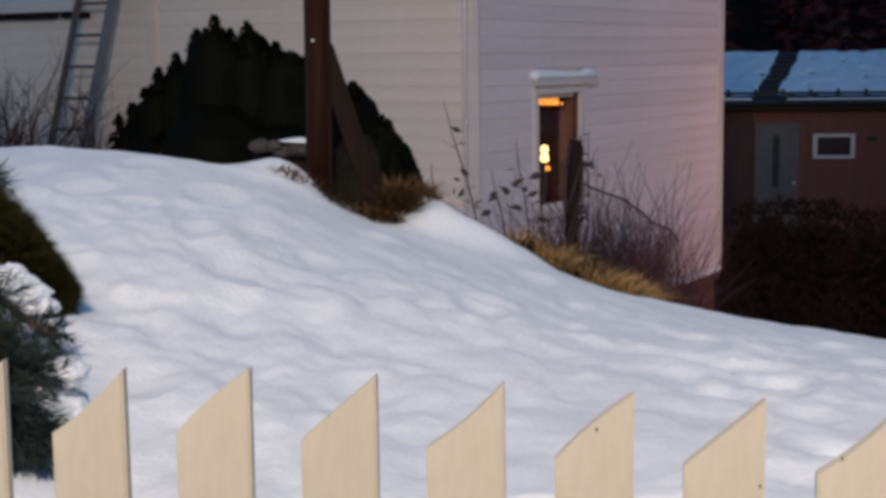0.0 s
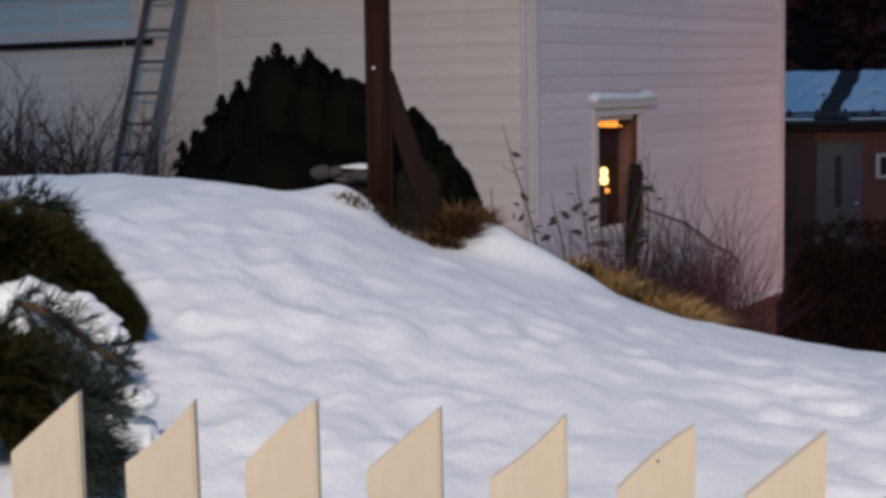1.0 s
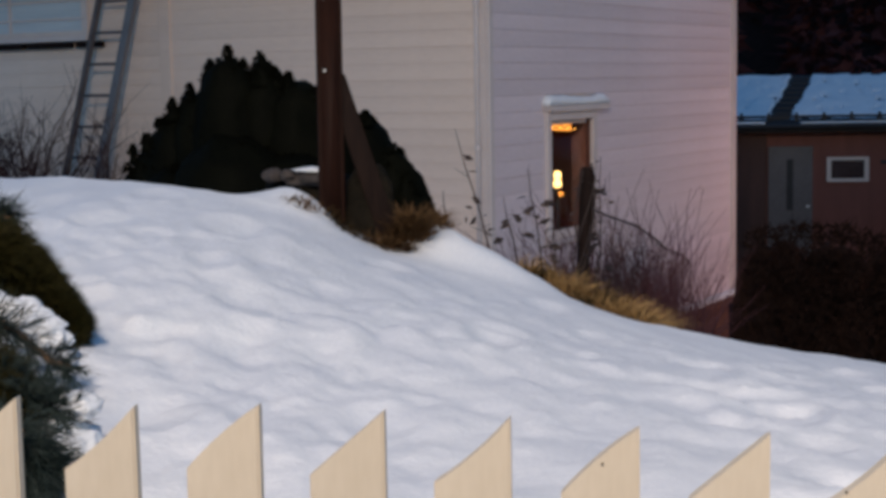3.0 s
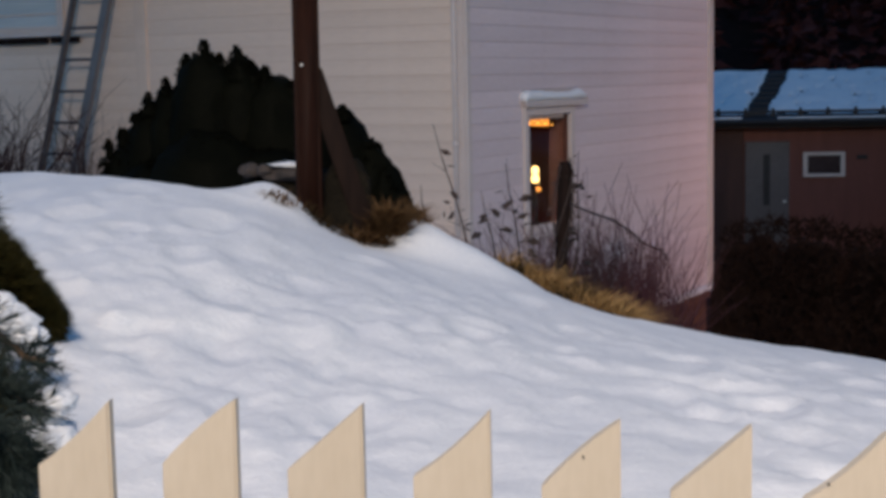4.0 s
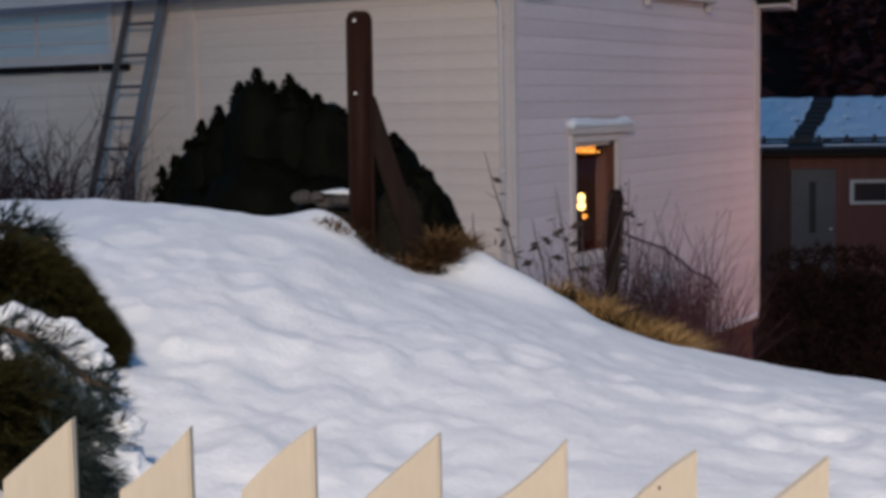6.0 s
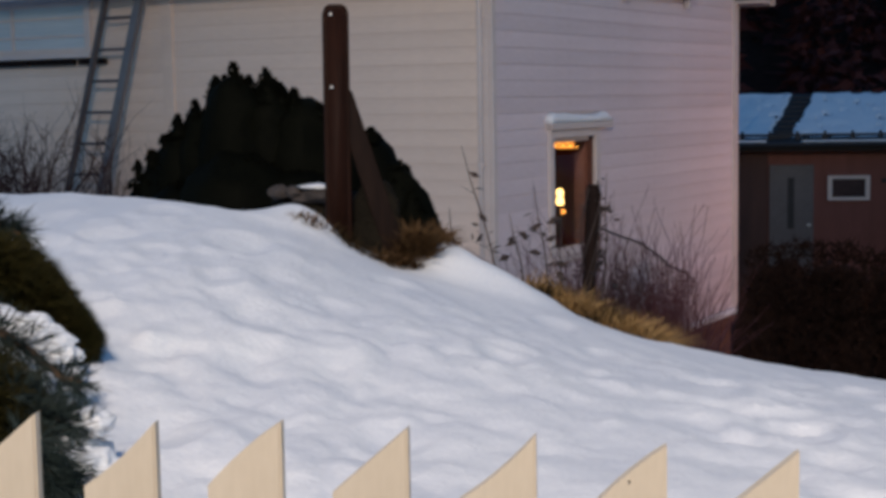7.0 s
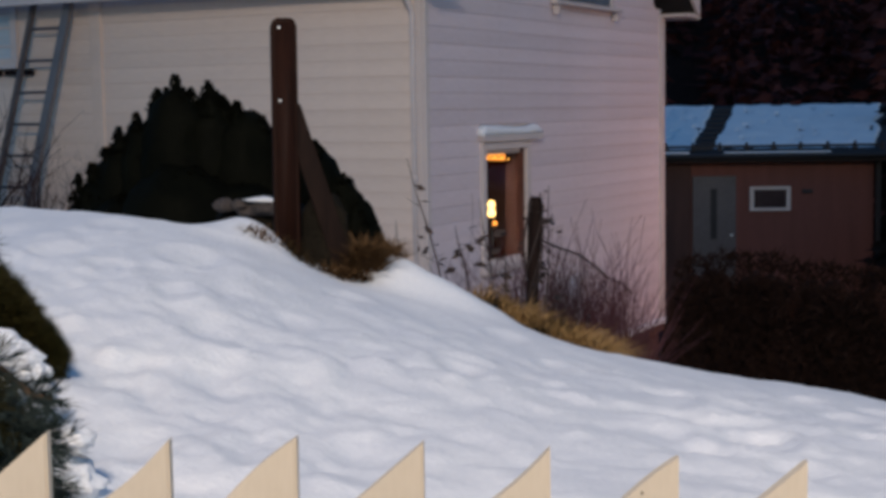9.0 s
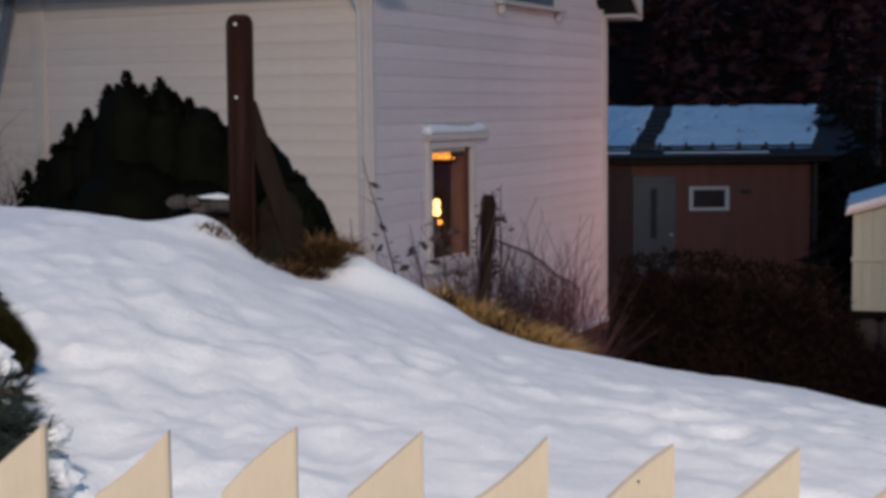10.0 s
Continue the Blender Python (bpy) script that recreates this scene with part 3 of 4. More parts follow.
def clad(wall, paint, x0, x1, z0, z1, holes, slope=None):
    """Clapboards course by course, cut round the openings."""
    cache = {}
    z = z0
    while z < z1:
        a, b = (x0, x1) if slope is None else slope(z, x0, x1)
        spans = [(a, b)]
        for h in holes:
            if z + LAP > h[2] - 0.09 and z < h[3] + 0.10:
                nxt = []
                for s, e in spans:
                    if h[0] - 0.088 > s:
                        nxt.append((s, min(e, h[0] - 0.088)))
                    if h[1] + 0.088 < e:
                        nxt.append((max(s, h[1] + 0.088), e))
                spans = nxt
        for s, e in spans:
            if e - s < 0.05:
                continue
            key = round(e - s, 3)
            if key not in cache:
                cache[key] = lap_board(e - s, paint)
            ob = linked("board", cache[key], None, wall, "", Matrix.Translation((s, -0.001 - 0.003 * random.random(), z)) @ Matrix.Rotation(radians(rnd(-0.05, 0.05)), 4, "Y"))
        z += LAP


# ---- the fence along the street ----
def picket_fence():
    root = empty("picket_fence", pose(0.0072, 1.8254, 0, 0, 0, -0.85), "cream painted picket fence with slanted pointed tops", "fence")
    random.seed(11)
    shapes = []
    for v in range(3):
        bm = bmesh.new()
        w = 0.096
        out = [(0, 0), (0, 1.0)]
        n = 6
        for k in range(1, n):
            u = k / n
            out.append((-w * u, 1.0 - 0.083 * u - 0.006 * u * (1 - u) * 4 * (v - 1)))
        out += [(-w, 1.0 - 0.083), (-w, 0)]
        prism(bm, out[::-1], 0.0, 0.021)
        bmesh.ops.bevel(bm, geom=[e for e in bm.edges if e.calc_length() > 0.5], offset=0.003, segments=2, affect="EDGES")
        me = bpy.data.meshes.new("picket")
        bm.to_mesh(me)
        bm.free()
        me.materials.append(M_PICKET)
        shapes.append(me)
    slips = {-1: (-0.003, -0.0055), 0: (0.001, 0.003), 1: (0.002, 0.003), 2: (0.001, 0.002), 4: (-0.0015, -0.0025), 5: (-0.002, -0.004)}
    tips = {}
    for i in range(-22, 30):
        dx, dz = slips.get(i, (rnd(-0.002, 0.002), rnd(-0.004, 0.003)))
        tips[i] = (0.158 * i + dx, 1.105 - 0.0059 * i + dz)
        m = Matrix.Translation((tips[i][0], 0, tips[i][1])) @ Matrix.Rotation(radians(rnd(-0.25, 0.25)), 4, "Y") @ Matrix.Translation((0, 0, -1.0))
        linked("picket", shapes[i % 3], None, root, "", m)
    for i, x, z in ((3, -0.045, -0.044), (5, -0.068, -0.062), (4, -0.006, -0.105)):
        bm = bmesh.new()
        tube(bm, [(tips[i][0] + x, 0.0015, tips[i][1] + z), (tips[i][0] + x, -0.0025, tips[i][1] + z)], [0.0015, 0.0013], 8)
        part("nail", bm, M_OLDPOST, root, "small dark nail head")
    for z in (0.35, 0.78):
        bm = bmesh.new()
        prism(bm, [(-3.6, z + 0.145), (4.7, z - 0.165), (4.7, z - 0.095), (-3.6, z + 0.215)], 0.0215, 0.056)
        part("rail", bm, M_PICKET, root)
    for x in (-3.0, -1.0, 1.0, 3.0):
        z = 1.0 - 0.037 * x
        part("fence_post", boxed(x - 0.045, x + 0.045, 0.057, 0.143, -0.1, z - 0.1, bevel=0.006), M_PICKET, root)


picket_fence()


# ---- the posts on the mound ----
def brown_post():
    root = empty("wooden_post", pose(-0.70, 6.06, 0.86, 0, 0, 14) @ pose(0, 0, 0, 0, 0.35, 0), "dark brown stained post with a rounded top and screws", "post")
    bm = bmesh.new()
    r = 0.053
    out = [(-r, -0.25), (-r, 1.0), (-r * 0.82, 1.026), (-r * 0.5, 1.036), (r * 0.5, 1.036), (r * 0.82, 1.026), (r, 1.0), (r, -0.25)]
    prism(bm, out[::-1], -0.045, 0.045)
    bmesh.ops.bevel(bm, geom=[e for e in bm.edges if abs(e.verts[0].co.y - e.verts[1].co.y) < 1e-4], offset=0.018, segments=4, affect="EDGES")
    part("shaft", bm, M_POST, root, smooth=True)
    for z in (0.70, 0.995):
        bm = bmesh.new()
        tube(bm, [(-0.022, -0.0462, z), (-0.022, -0.0505, z)], [0.0065, 0.0055], 10)
        part("screw", bm, M_STEEL, root, "bright screw head")
    bm = bmesh.new()
    prism(bm, [(0.045, 0.69), (0.045, 0.47), (0.225, -0.1), (0.315, -0.1), (0.060, 0.69)], -0.030, 0.030)
    bmesh.ops.bevel(bm, geom=bm.edges[:], offset=0.005, segments=2, affect="EDGES")
    part("brace", bm, M_OLDPOST, root, "slanting brown timber brace")


brown_post()


def old_post():
    root = empty("old_fence_post", pose(0.308, 7.43, 0.45) @ pose(0, 0, 0, 0, 2.6, 0), "weathered dark fence post with creeper round it", "post")
    bm = bmesh.new()
    pts = [(0.004 * math.sin(3 * z), 0, z) for z in (-0.35, 0.0, 0.15, 0.3, 0.45, 0.58, 0.62)]
    tube(bm, pts, [0.034, 0.034, 0.033, 0.035, 0.037, 0.040, 0.028], 10)
    part("shaft", bm, M_OLDPOST, root, smooth=False)
    random.seed(21)
    bm = bmesh.new()
    for k in range(5):
        a0 = rnd(0, 6.28)
        tube(bm, [(0.045 * math.cos(a0 + 3 * s) * 1.05, 0.045 * math.sin(a0 + 3 * s), 0.02 + 0.5 * s + 0.02 * k) for s in [i / 12 for i in range(13)]], [0.004] * 13, 5)
    for k in range(60):
        a = rnd(0, 6.28)
        z = rnd(0.05, 0.66)
        leaf(bm, Vector((0.05 * math.cos(a), 0.05 * math.sin(a), z)), Vector((math.cos(a), math.sin(a), rnd(-0.8, 0.5))), rnd(0.015, 0.04), 0.5)
    part("creeper", bm, M_WEED, root, "withered creeper stems and leaves")


def leaf(bm, p, d, size, wide=0.4):
    d = d.normalized()
    u = d.orthogonal().normalized()
    u.rotate(Matrix.Rotation(rnd(0, 6.28), 3, d))
    n = d.cross(u)
    a, b, c = bm.verts.new(p), bm.verts.new(p + d * size * 0.5 + u * size * wide * 0.5 + n * size * 0.08), bm.verts.new(p + d * size)
    e = bm.verts.new(p + d * size * 0.5 - u * size * wide * 0.5 + n * size * 0.08)
    bm.faces.new((a, b, c))
    bm.faces.new((a, c, e))


old_post()


# ---- plants ----
def blade_mesh(name, roots, mat, parent, label="", low=0.06, high=0.2, lean=0.6, wide=0.004, pull=(0, 0, 0)):
    """Curved blades growing from the given roots."""
    verts, faces = [], []
    for p in roots:
        p = Vector(p)
        d = Vector((rnd(-1, 1) * lean, rnd(-1, 1) * lean, 1)) + Vector(pull)
        d.normalize()
        h = rnd(low, high)
        side = Vector((rnd(-1, 1), rnd(-1, 1), 0)).normalized() * wide
        bend = Vector((d.x, d.y, -0.5)) * h * rnd(0.2, 0.7)
        q = [p, p + d * h * 0.5 + bend * 0.25, p + d * h + bend]
        i = len(verts)
        verts += [q[0] - side, q[0] + side, q[1] - side * 0.8, q[1] + side * 0.8, q[2]]
        faces += [(i, i + 1, i + 3, i + 2), (i + 2, i + 3, i + 4)]
    return raw(name, verts, faces, mat, parent, label)


def tuft(cx, cy, rx, ry, n, mat, label, low, high, lean=0.7, pull=(0, 0, 0), lift=0.0, name="dry_grass"):
    roots = []
    for _ in range(n):
        a, r = rnd(0, 6.28), math.sqrt(random.random())
        x, y = cx + rx * r * math.cos(a), cy + ry * r * math.sin(a)
        roots.append((x, y, ground_z(x, y, False) - 0.02 + lift * (1 - r)))
    ob = blade_mesh(name, roots, mat, None, "", low, high, lean, 0.0035, pull)
    tagged(ob, label, "grass", kind="stuff")


random.seed(31)
tuft(-0.385, 6.11, 0.075, 0.06, 900, M_GRASSB, "brown tuft of dead grass beside the brace", 0.07, 0.17, 0.9, (0.25, -0.3, -0.1), 0.06)
tuft(-0.46, 6.00, 0.10, 0.06, 500, M_GRASSB, "brown matted grass at the foot of the brace", 0.04, 0.10, 0.9, (0.3, -0.5, -0.2), 0.02)
tuft(-0.30, 6.24, 0.06, 0.05, 250, M_GRASSB, "thin dead grass leaning over the snow", 0.05, 0.13, 0.9, (0.5, -0.2, -0.1), 0.02)
tuft(-0.78, 5.90, 0.07, 0.045, 320, M_GRASSB, "small tuft of tan grass poking through the snow", 0.03, 0.08, 1.0, (-0.5, -0.5, -0.3))
tuft(-0.63, 5.97, 0.09, 0.05, 420, M_GRASSD, "dark grass round the post", 0.04, 0.10, 0.9, (0, -0.6, -0.2))
for k in range(9):
    u = k / 8
    tuft(0.10 + 0.47 * u, 6.46 - 0.42 * u, 0.11, 0.08 + 0.03 * u, 460, M_GRASSD if k % 4 == 1 else M_GRASS, "strip of flattened straw-yellow grass along the snow edge", 0.06, 0.16, 0.85, (0.6, -0.5, -0.3), 0.07 * (1 - u) + 0.015 + 0.02 * (k % 2))


def stone(name, centre, size, mat, label, seed, flat=1.0):
    bm = bmesh.new()
    bmesh.ops.create_icosphere(bm, subdivisions=4, radius=1)
    for v in bm.verts:
        n = 0.34 * fractal(v.co.x * 1.4 + seed, v.co.y * 1.4, v.co.z * 1.4) + 0.08 * fractal(v.co.x * 5 + seed, v.co.y * 5, v.co.z * 5)
        v.co *= 1 + n
        v.co.z = max(-flat, min(flat, v.co.z))
        v.co = Vector((v.co.x * size[0], v.co.y * size[1], v.co.z * size[2]))
    return tagged(part(name, bm, mat, None, "", smooth=True, m=Matrix.Translation(centre)), label, "stone", "stones on the mound")


stone("boulder", (-0.57, 6.17, 0.93), (0.135, 0.10, 0.235), M_ROCK, "dark mossy boulder beside the brown post", 3)
stone("boulder", (-0.86, 6.72, 0.78), (0.24, 0.2, 0.31), M_ROCK, "dark rounded boulder under the flat stone", 5)
stone("flat_stone", (-0.90, 6.66, 1.08), (0.13, 0.12, 0.045), M_SLAB, "flat grey stone slab partly covered with snow", 8, 0.7)

stone("small_stone", (-1.075, 6.62, 1.095), (0.045, 0.05, 0.035), M_SLAB, "small brownish stone beside the flat slab", 11)
stone("small_stone", (-1.00, 6.58, 1.10), (0.035, 0.04, 0.026), M_SLAB, "small grey stone beside the flat slab", 13)
stone("boulder", (-1.04, 6.72, 0.90), (0.13, 0.12, 0.19), M_ROCK, "dark boulder holding up the small stones", 15)


def slab_snow():
    bm = bmesh.new()
    bmesh.ops.create_icosphere(bm, subdivisions=3, radius=1)
    for v in bm.verts:
        v.co *= 1 + 0.6 * fractal(v.co.x * 1.6, v.co.y * 1.6, v.co.z * 1.6 + 2)
        v.co = Vector((v.co.x * 0.075, v.co.y * 0.06, max(-0.3, v.co.z) * 0.016))
    tagged(part("snow_patch", bm, M_SNOW, None, "", smooth=True, m=Matrix.Translation((-0.90, 6.60, 1.118))), "thin patch of snow lying on the flat stone", "snow")


slab_snow()


def sprig(verts, faces, p, d, length, wide):
    """A small flat twig of evergreen: a ragged kite with side lobes."""
    d = d.normalized()
    u = d.orthogonal().normalized()
    u.rotate(Matrix.Rotation(rnd(0, 6.28), 3, d))
    i = len(verts)
    verts += [p, p + d * length * 0.35 + u * wide, p + d * length * 0.55 + u * wide * 0.35, p + d * length, p + d * length * 0.5 - u * wide * 0.4, p + d * length * 0.3 - u * wide]
    faces += [(i, i + 1, i + 2), (i, i + 2, i + 3), (i, i + 3, i + 4), (i, i + 4, i + 5)]


def dark_bush():
    """Evergreen of upright pointed shoots."""
    random.seed(41)
    root = empty("evergreen_bush", pose(-1.2, 7.45, 0.55), "large dark evergreen bush with pointed upright shoots", "bush")
    lobes = [(-1.46, 7.35, 1.63, 0.20), (-1.29, 7.4, 1.60, 0.20), (-1.60, 7.4, 1.47, 0.20), (-1.76, 7.4, 1.37, 0.17), (-1.87, 7.4, 1.21, 0.13), (-1.94, 7.4, 1.13, 0.10), (-1.13, 7.4, 1.51, 0.22), (-0.96, 7.45, 1.42, 0.22), (-0.80, 7.45, 1.34, 0.18), (-0.66, 7.4, 1.19, 0.15), (-0.56, 7.35, 1.05, 0.13), (-0.49, 7.35, 0.88, 0.11), (-1.4, 7.2, 1.25, 0.32), (-1.1, 7.2, 1.15, 0.3), (-1.7, 7.25, 1.1, 0.22), (-0.8, 7.25, 1.05, 0.22)]
    # pointed leaders that stand out of the outline
    leaders = [(-1.46, 1.71, 0.16), (-1.29, 1.675, 0.13), (-1.55, 1.64, 0.11), (-1.15, 1.575, 0.09), (-1.22, 1.60, 0.07), (-1.38, 1.64, 0.08), (-1.75, 1.45, 0.08), (-1.83, 1.345, 0.05), (-1.90, 1.27, 0.055), (-1.97, 1.215, 0.05), (-1.66, 1.52, 0.06), (-1.02, 1.495, 0.06), (-0.86, 1.42, 0.06), (-0.76, 1.37, 0.06), (-2.0, 1.12, 0.05)]
    verts, faces = [], []
    core = bmesh.new()
    inv = root.matrix_basis.inverted()
    for lx, lz, ln in leaders:
        cone = bmesh.new()
        bmesh.ops.create_cone(cone, cap_ends=True, segments=14, radius1=0.62 * ln, radius2=0.004, depth=1.5 * ln, matrix=inv @ Matrix.Translation((lx, 7.34, lz - 0.75 * ln)))
        bmesh.ops.subdivide_edges(cone, edges=cone.edges[:], cuts=3, use_grid_fill=True)
        join(core, cone)
    for x, y, top, r in lobes:
        h = top - 0.5
        bmesh.ops.create_icosphere(core, subdivisions=4, radius=1, matrix=inv @ Matrix.LocRotScale((x, y, 0.5 + h * 0.46), None, (r * 1.10, r * 1.10, h * 0.555)))
        # rounded knobs of short dense shoots all over the lobe
        for _ in range(int(150 * r / 0.2)):
            v, a = random.random() ** 0.8, rnd(0, 6.28)
            rr = r * math.sqrt(max(0.0, 1 - v ** 2.2)) * 1.06 + 0.01
            c = Vector((x + rr * math.cos(a), y + rr * math.sin(a), 0.5 + h * v))
            size = rnd(0.010, 0.030)
            out = Vector((0.5 * math.cos(a), 0.5 * math.sin(a), 1.0)).normalized()
            for _ in range(18):
                q = Vector((rnd(-1, 1), rnd(-1, 1), rnd(-0.6, 1))).normalized()
                sprig(verts, faces, inv @ (c + q * size * rnd(0.1, 0.7)), out * 0.9 + q * 0.8, rnd(0.016, 0.034), rnd(0.007, 0.013))
    for v in core.verts:
        f = Vector((fractal(v.co.x * 9, v.co.y * 9, v.co.z * 9), fractal(v.co.y * 9, v.co.z * 9, 3.3), fractal(v.co.z * 9, v.co.x * 9, 9.1)))
        g = Vector((fractal(v.co.x * 24, v.co.y * 24, v.co.z * 24), 0, fractal(v.co.z * 24, v.co.x * 24, 9.1)))
        v.co += 0.03 * f + 0.016 * g
    for lx, lz, ln in leaders:
        for k in range(int(2400 * ln)):
            u = rnd(0, 1)
            a = rnd(0, 6.28)
            w = 0.55 * ln * (1 - u) ** 0.8 * rnd(0.4, 1.05) + 0.004
            sprig(verts, faces, inv @ Vector((lx + w * math.cos(a), 7.34 + w * math.sin(a), lz - ln * 1.05 + ln * u)), Vector((0.5 * math.cos(a), 0.5 * math.sin(a), 1)), rnd(0.010, 0.022), rnd(0.005, 0.009))
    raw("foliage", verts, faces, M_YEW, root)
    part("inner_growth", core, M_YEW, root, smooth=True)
    bm = bmesh.new()
    for x, y, top, r in lobes[:8]:
        tube(bm, [inv @ Vector((-1.2 + 0.3 * (x + 1.2), 7.45, 0.3)), inv @ Vector((x, y, 0.75)), inv @ Vector((x, y, top - 0.25))], [0.03, 0.02, 0.006], 6)
    part("stems", bm, M_PINEB, root)


dark_bush()


def pine_bush():
    """Low mountain pine: drooping boughs of dense needles, with snow lying between them."""
    random.seed(51)
    base = Vector((-1.35, 3.0, 0.55))
    root = empty("dwarf_pine", Matrix.Translation(base), "olive-brown dwarf pine with snow caught between its branches", "bush")
    # each bough follows a spine of x, y, z, radius
    boughs = [
        ([(-1.367, 3.650, 1.080, 0.119), (-1.235, 3.600, 1.097, 0.100), (-1.108, 3.550, 1.095, 0.079), (-1.028, 3.550, 1.059, 0.060), (-0.952, 3.520, 1.004, 0.037), (-0.904, 3.510, 0.956, 0.016), (-0.871, 3.500, 0.924, 0.007)], 2600, 34, M_PINE, True),
        ([(-0.973, 2.770, 0.925, 0.107), (-0.855, 2.720, 0.942, 0.092), (-0.775, 2.720, 0.920, 0.073), (-0.726, 2.720, 0.876, 0.059), (-0.689, 2.700, 0.831, 0.044), (-0.666, 2.680, 0.781, 0.031)], 2400, 34, M_PINE, True),
        ([(-1.433, 3.900, 1.176, 0.045), (-1.272, 3.800, 1.206, 0.038), (-1.193, 3.800, 1.190, 0.029), (-1.139, 3.800, 1.164, 0.013)], 110, 16, M_PINEF, False),
        ([(-0.739, 2.720, 0.970, 0.031), (-0.678, 2.720, 0.932, 0.031), (-0.634, 2.720, 0.904, 0.025), (-0.589, 2.720, 0.888, 0.015)], 130, 18, M_PINEF, False),
        ([(-1.017, 3.200, 1.023, 0.030), (-0.937, 3.200, 0.997, 0.032), (-0.872, 3.200, 0.952, 0.025), (-0.802, 3.200, 0.893, 0.022), (-0.762, 3.200, 0.887, 0.015)], 90, 14, M_PINEF, False),
        ([(-0.618, 2.550, 0.901, 0.035), (-0.588, 2.550, 0.849, 0.035), (-0.574, 2.550, 0.797, 0.033)], 170, 18, M_PINEF, False),
    ]
    for spine, n, needles, mat, dense in boughs:
        pts = [Vector(p[:3]) - base for p in spine]
        rad = [p[3] for p in spine]
        nv, nf = [], []
        for _ in range(n):
            s = rnd(0, len(pts) - 1.001)
            i = int(s)
            c = pts[i].lerp(pts[i + 1], s - i)
            r = rad[i] + (rad[i + 1] - rad[i]) * (s - i)
            along = (pts[i + 1] - pts[i]).normalized()
            q = Vector((rnd(-1, 1), rnd(-1, 1), rnd(-1, 1))).normalized()
            lump = 0.88 + 0.55 * fractal(c.x * 22 + q.x * 3, c.z * 22 + q.y * 3, q.z * 3)
            p = c + Vector((q.x, q.y * 1.3, q.z)) * r * lump * (rnd(0.60, 1.08) if dense else rnd(0.2, 1.5))
            out = (q + along * 0.9 + Vector((0, 0, 0.05 if dense else 0.25))).normalized()
            for _ in range(needles):
                o = p + out * rnd(-0.025, 0.035)
                e = Vector((rnd(-1, 1), rnd(-1, 1), rnd(-1, 1))).normalized()
                d = (out * rnd(0.6, 1.2) + e * 0.42).normalized()
                ln = rnd(0.022, 0.050) if dense else rnd(0.028, 0.058)
                side = d.orthogonal().normalized() * 0.0015
                k = len(nv)
                nv += [o - side, o + side, o + d * ln]
                nf.append((k, k + 1, k + 2))
        bough = raw("bough", nv, nf, mat, root, "" if dense else "long frosted bluish needles")
        bm = bmesh.new()
        tube(bm, pts, [0.006 + 0.10 * r for r in rad], 6)
        part("branch", bm, M_PINEB, bough)
        if dense:
            core = bmesh.new()
            tube(core, pts, [0.66 * r for r in rad], 16)
            bmesh.ops.subdivide_edges(core, edges=core.edges[:], cuts=3, use_grid_fill=True)
            for v in core.verts:
                v.co += 0.035 * Vector((fractal(v.co.x * 12, v.co.y * 12, v.co.z * 12), fractal(v.co.y * 12, v.co.z * 12, 3.3), fractal(v.co.z * 12, v.co.x * 12, 9.1)))
            part("dead_needles", core, M_PINEC, bough, "dark brown inner needles", smooth=True)
    spots = [(-1.099, 3.320, 0.998, 0.054), (-1.035, 3.320, 1.014, 0.049), (-0.976, 3.320, 0.997, 0.044), (-0.921, 3.320, 0.989, 0.042), (-0.878, 3.320, 0.964, 0.037), (-0.849, 3.320, 0.930, 0.032), (-1.011, 3.320, 0.944, 0.049), (-0.949, 3.320, 0.917, 0.044), (-0.895, 3.320, 0.897, 0.037), (-0.840, 3.320, 0.887, 0.030), (-1.067, 3.320, 0.943, 0.049), (-0.615, 2.740, 0.855, 0.042), (-0.576, 2.740, 0.822, 0.044), (-0.650, 2.740, 0.833, 0.032), (-0.567, 2.740, 0.901, 0.032)]
    for n, (x, y, z, size) in enumerate(spots):
        b = bmesh.new()
        bmesh.ops.create_icosphere(b, subdivisions=4, radius=1)
        for v in b.verts:
            v.co *= 1 + 0.36 * fractal(v.co.x * 1.6 + n, v.co.y * 1.6, v.co.z * 1.6) + 0.2 * fractal(v.co.x * 4.5 + n, v.co.y * 4.5, v.co.z * 4.5)
            v.co = Vector((v.co.x * size * 1.35, v.co.y * size * 1.5, v.co.z * size * 0.8 - 0.25 * v.co.x * size)) + Vector((x, y, z)) - base
        part("snow_clump", b, M_SNOW, root, "lump of snow resting on a branch", smooth=True)


pine_bush()


def grow(bm, p, d, length, radius, depth, spread, lift=0.1):
    """A forking twig."""
    pts, r = [p], [radius]
    q, dd = p.copy(), d.copy()
    for k in range(3):
        dd = (dd + Vector((rnd(-1, 1), rnd(-1, 1), rnd(-1, 1))) * 0.18 + Vector((0, 0, lift * 0.3))).normalized()
        q = q + dd * length / 3
        pts.append(q.copy())
        r.append(radius * (1 - 0.5 * (k + 1) / 3))
    tube(bm, pts, r, 5 if radius > 0.006 else 3)
    if depth:
        for k in range(random.choice((2, 3, 3))):
            b = random.choice(pts[1:])
            nd = (dd + Vector((rnd(-1, 1), rnd(-1, 1), rnd(-0.6, 1))) * spread).normalized()
            grow(bm, b, nd, length * rnd(0.55, 0.85), radius * 0.55, depth - 1, spread, lift)


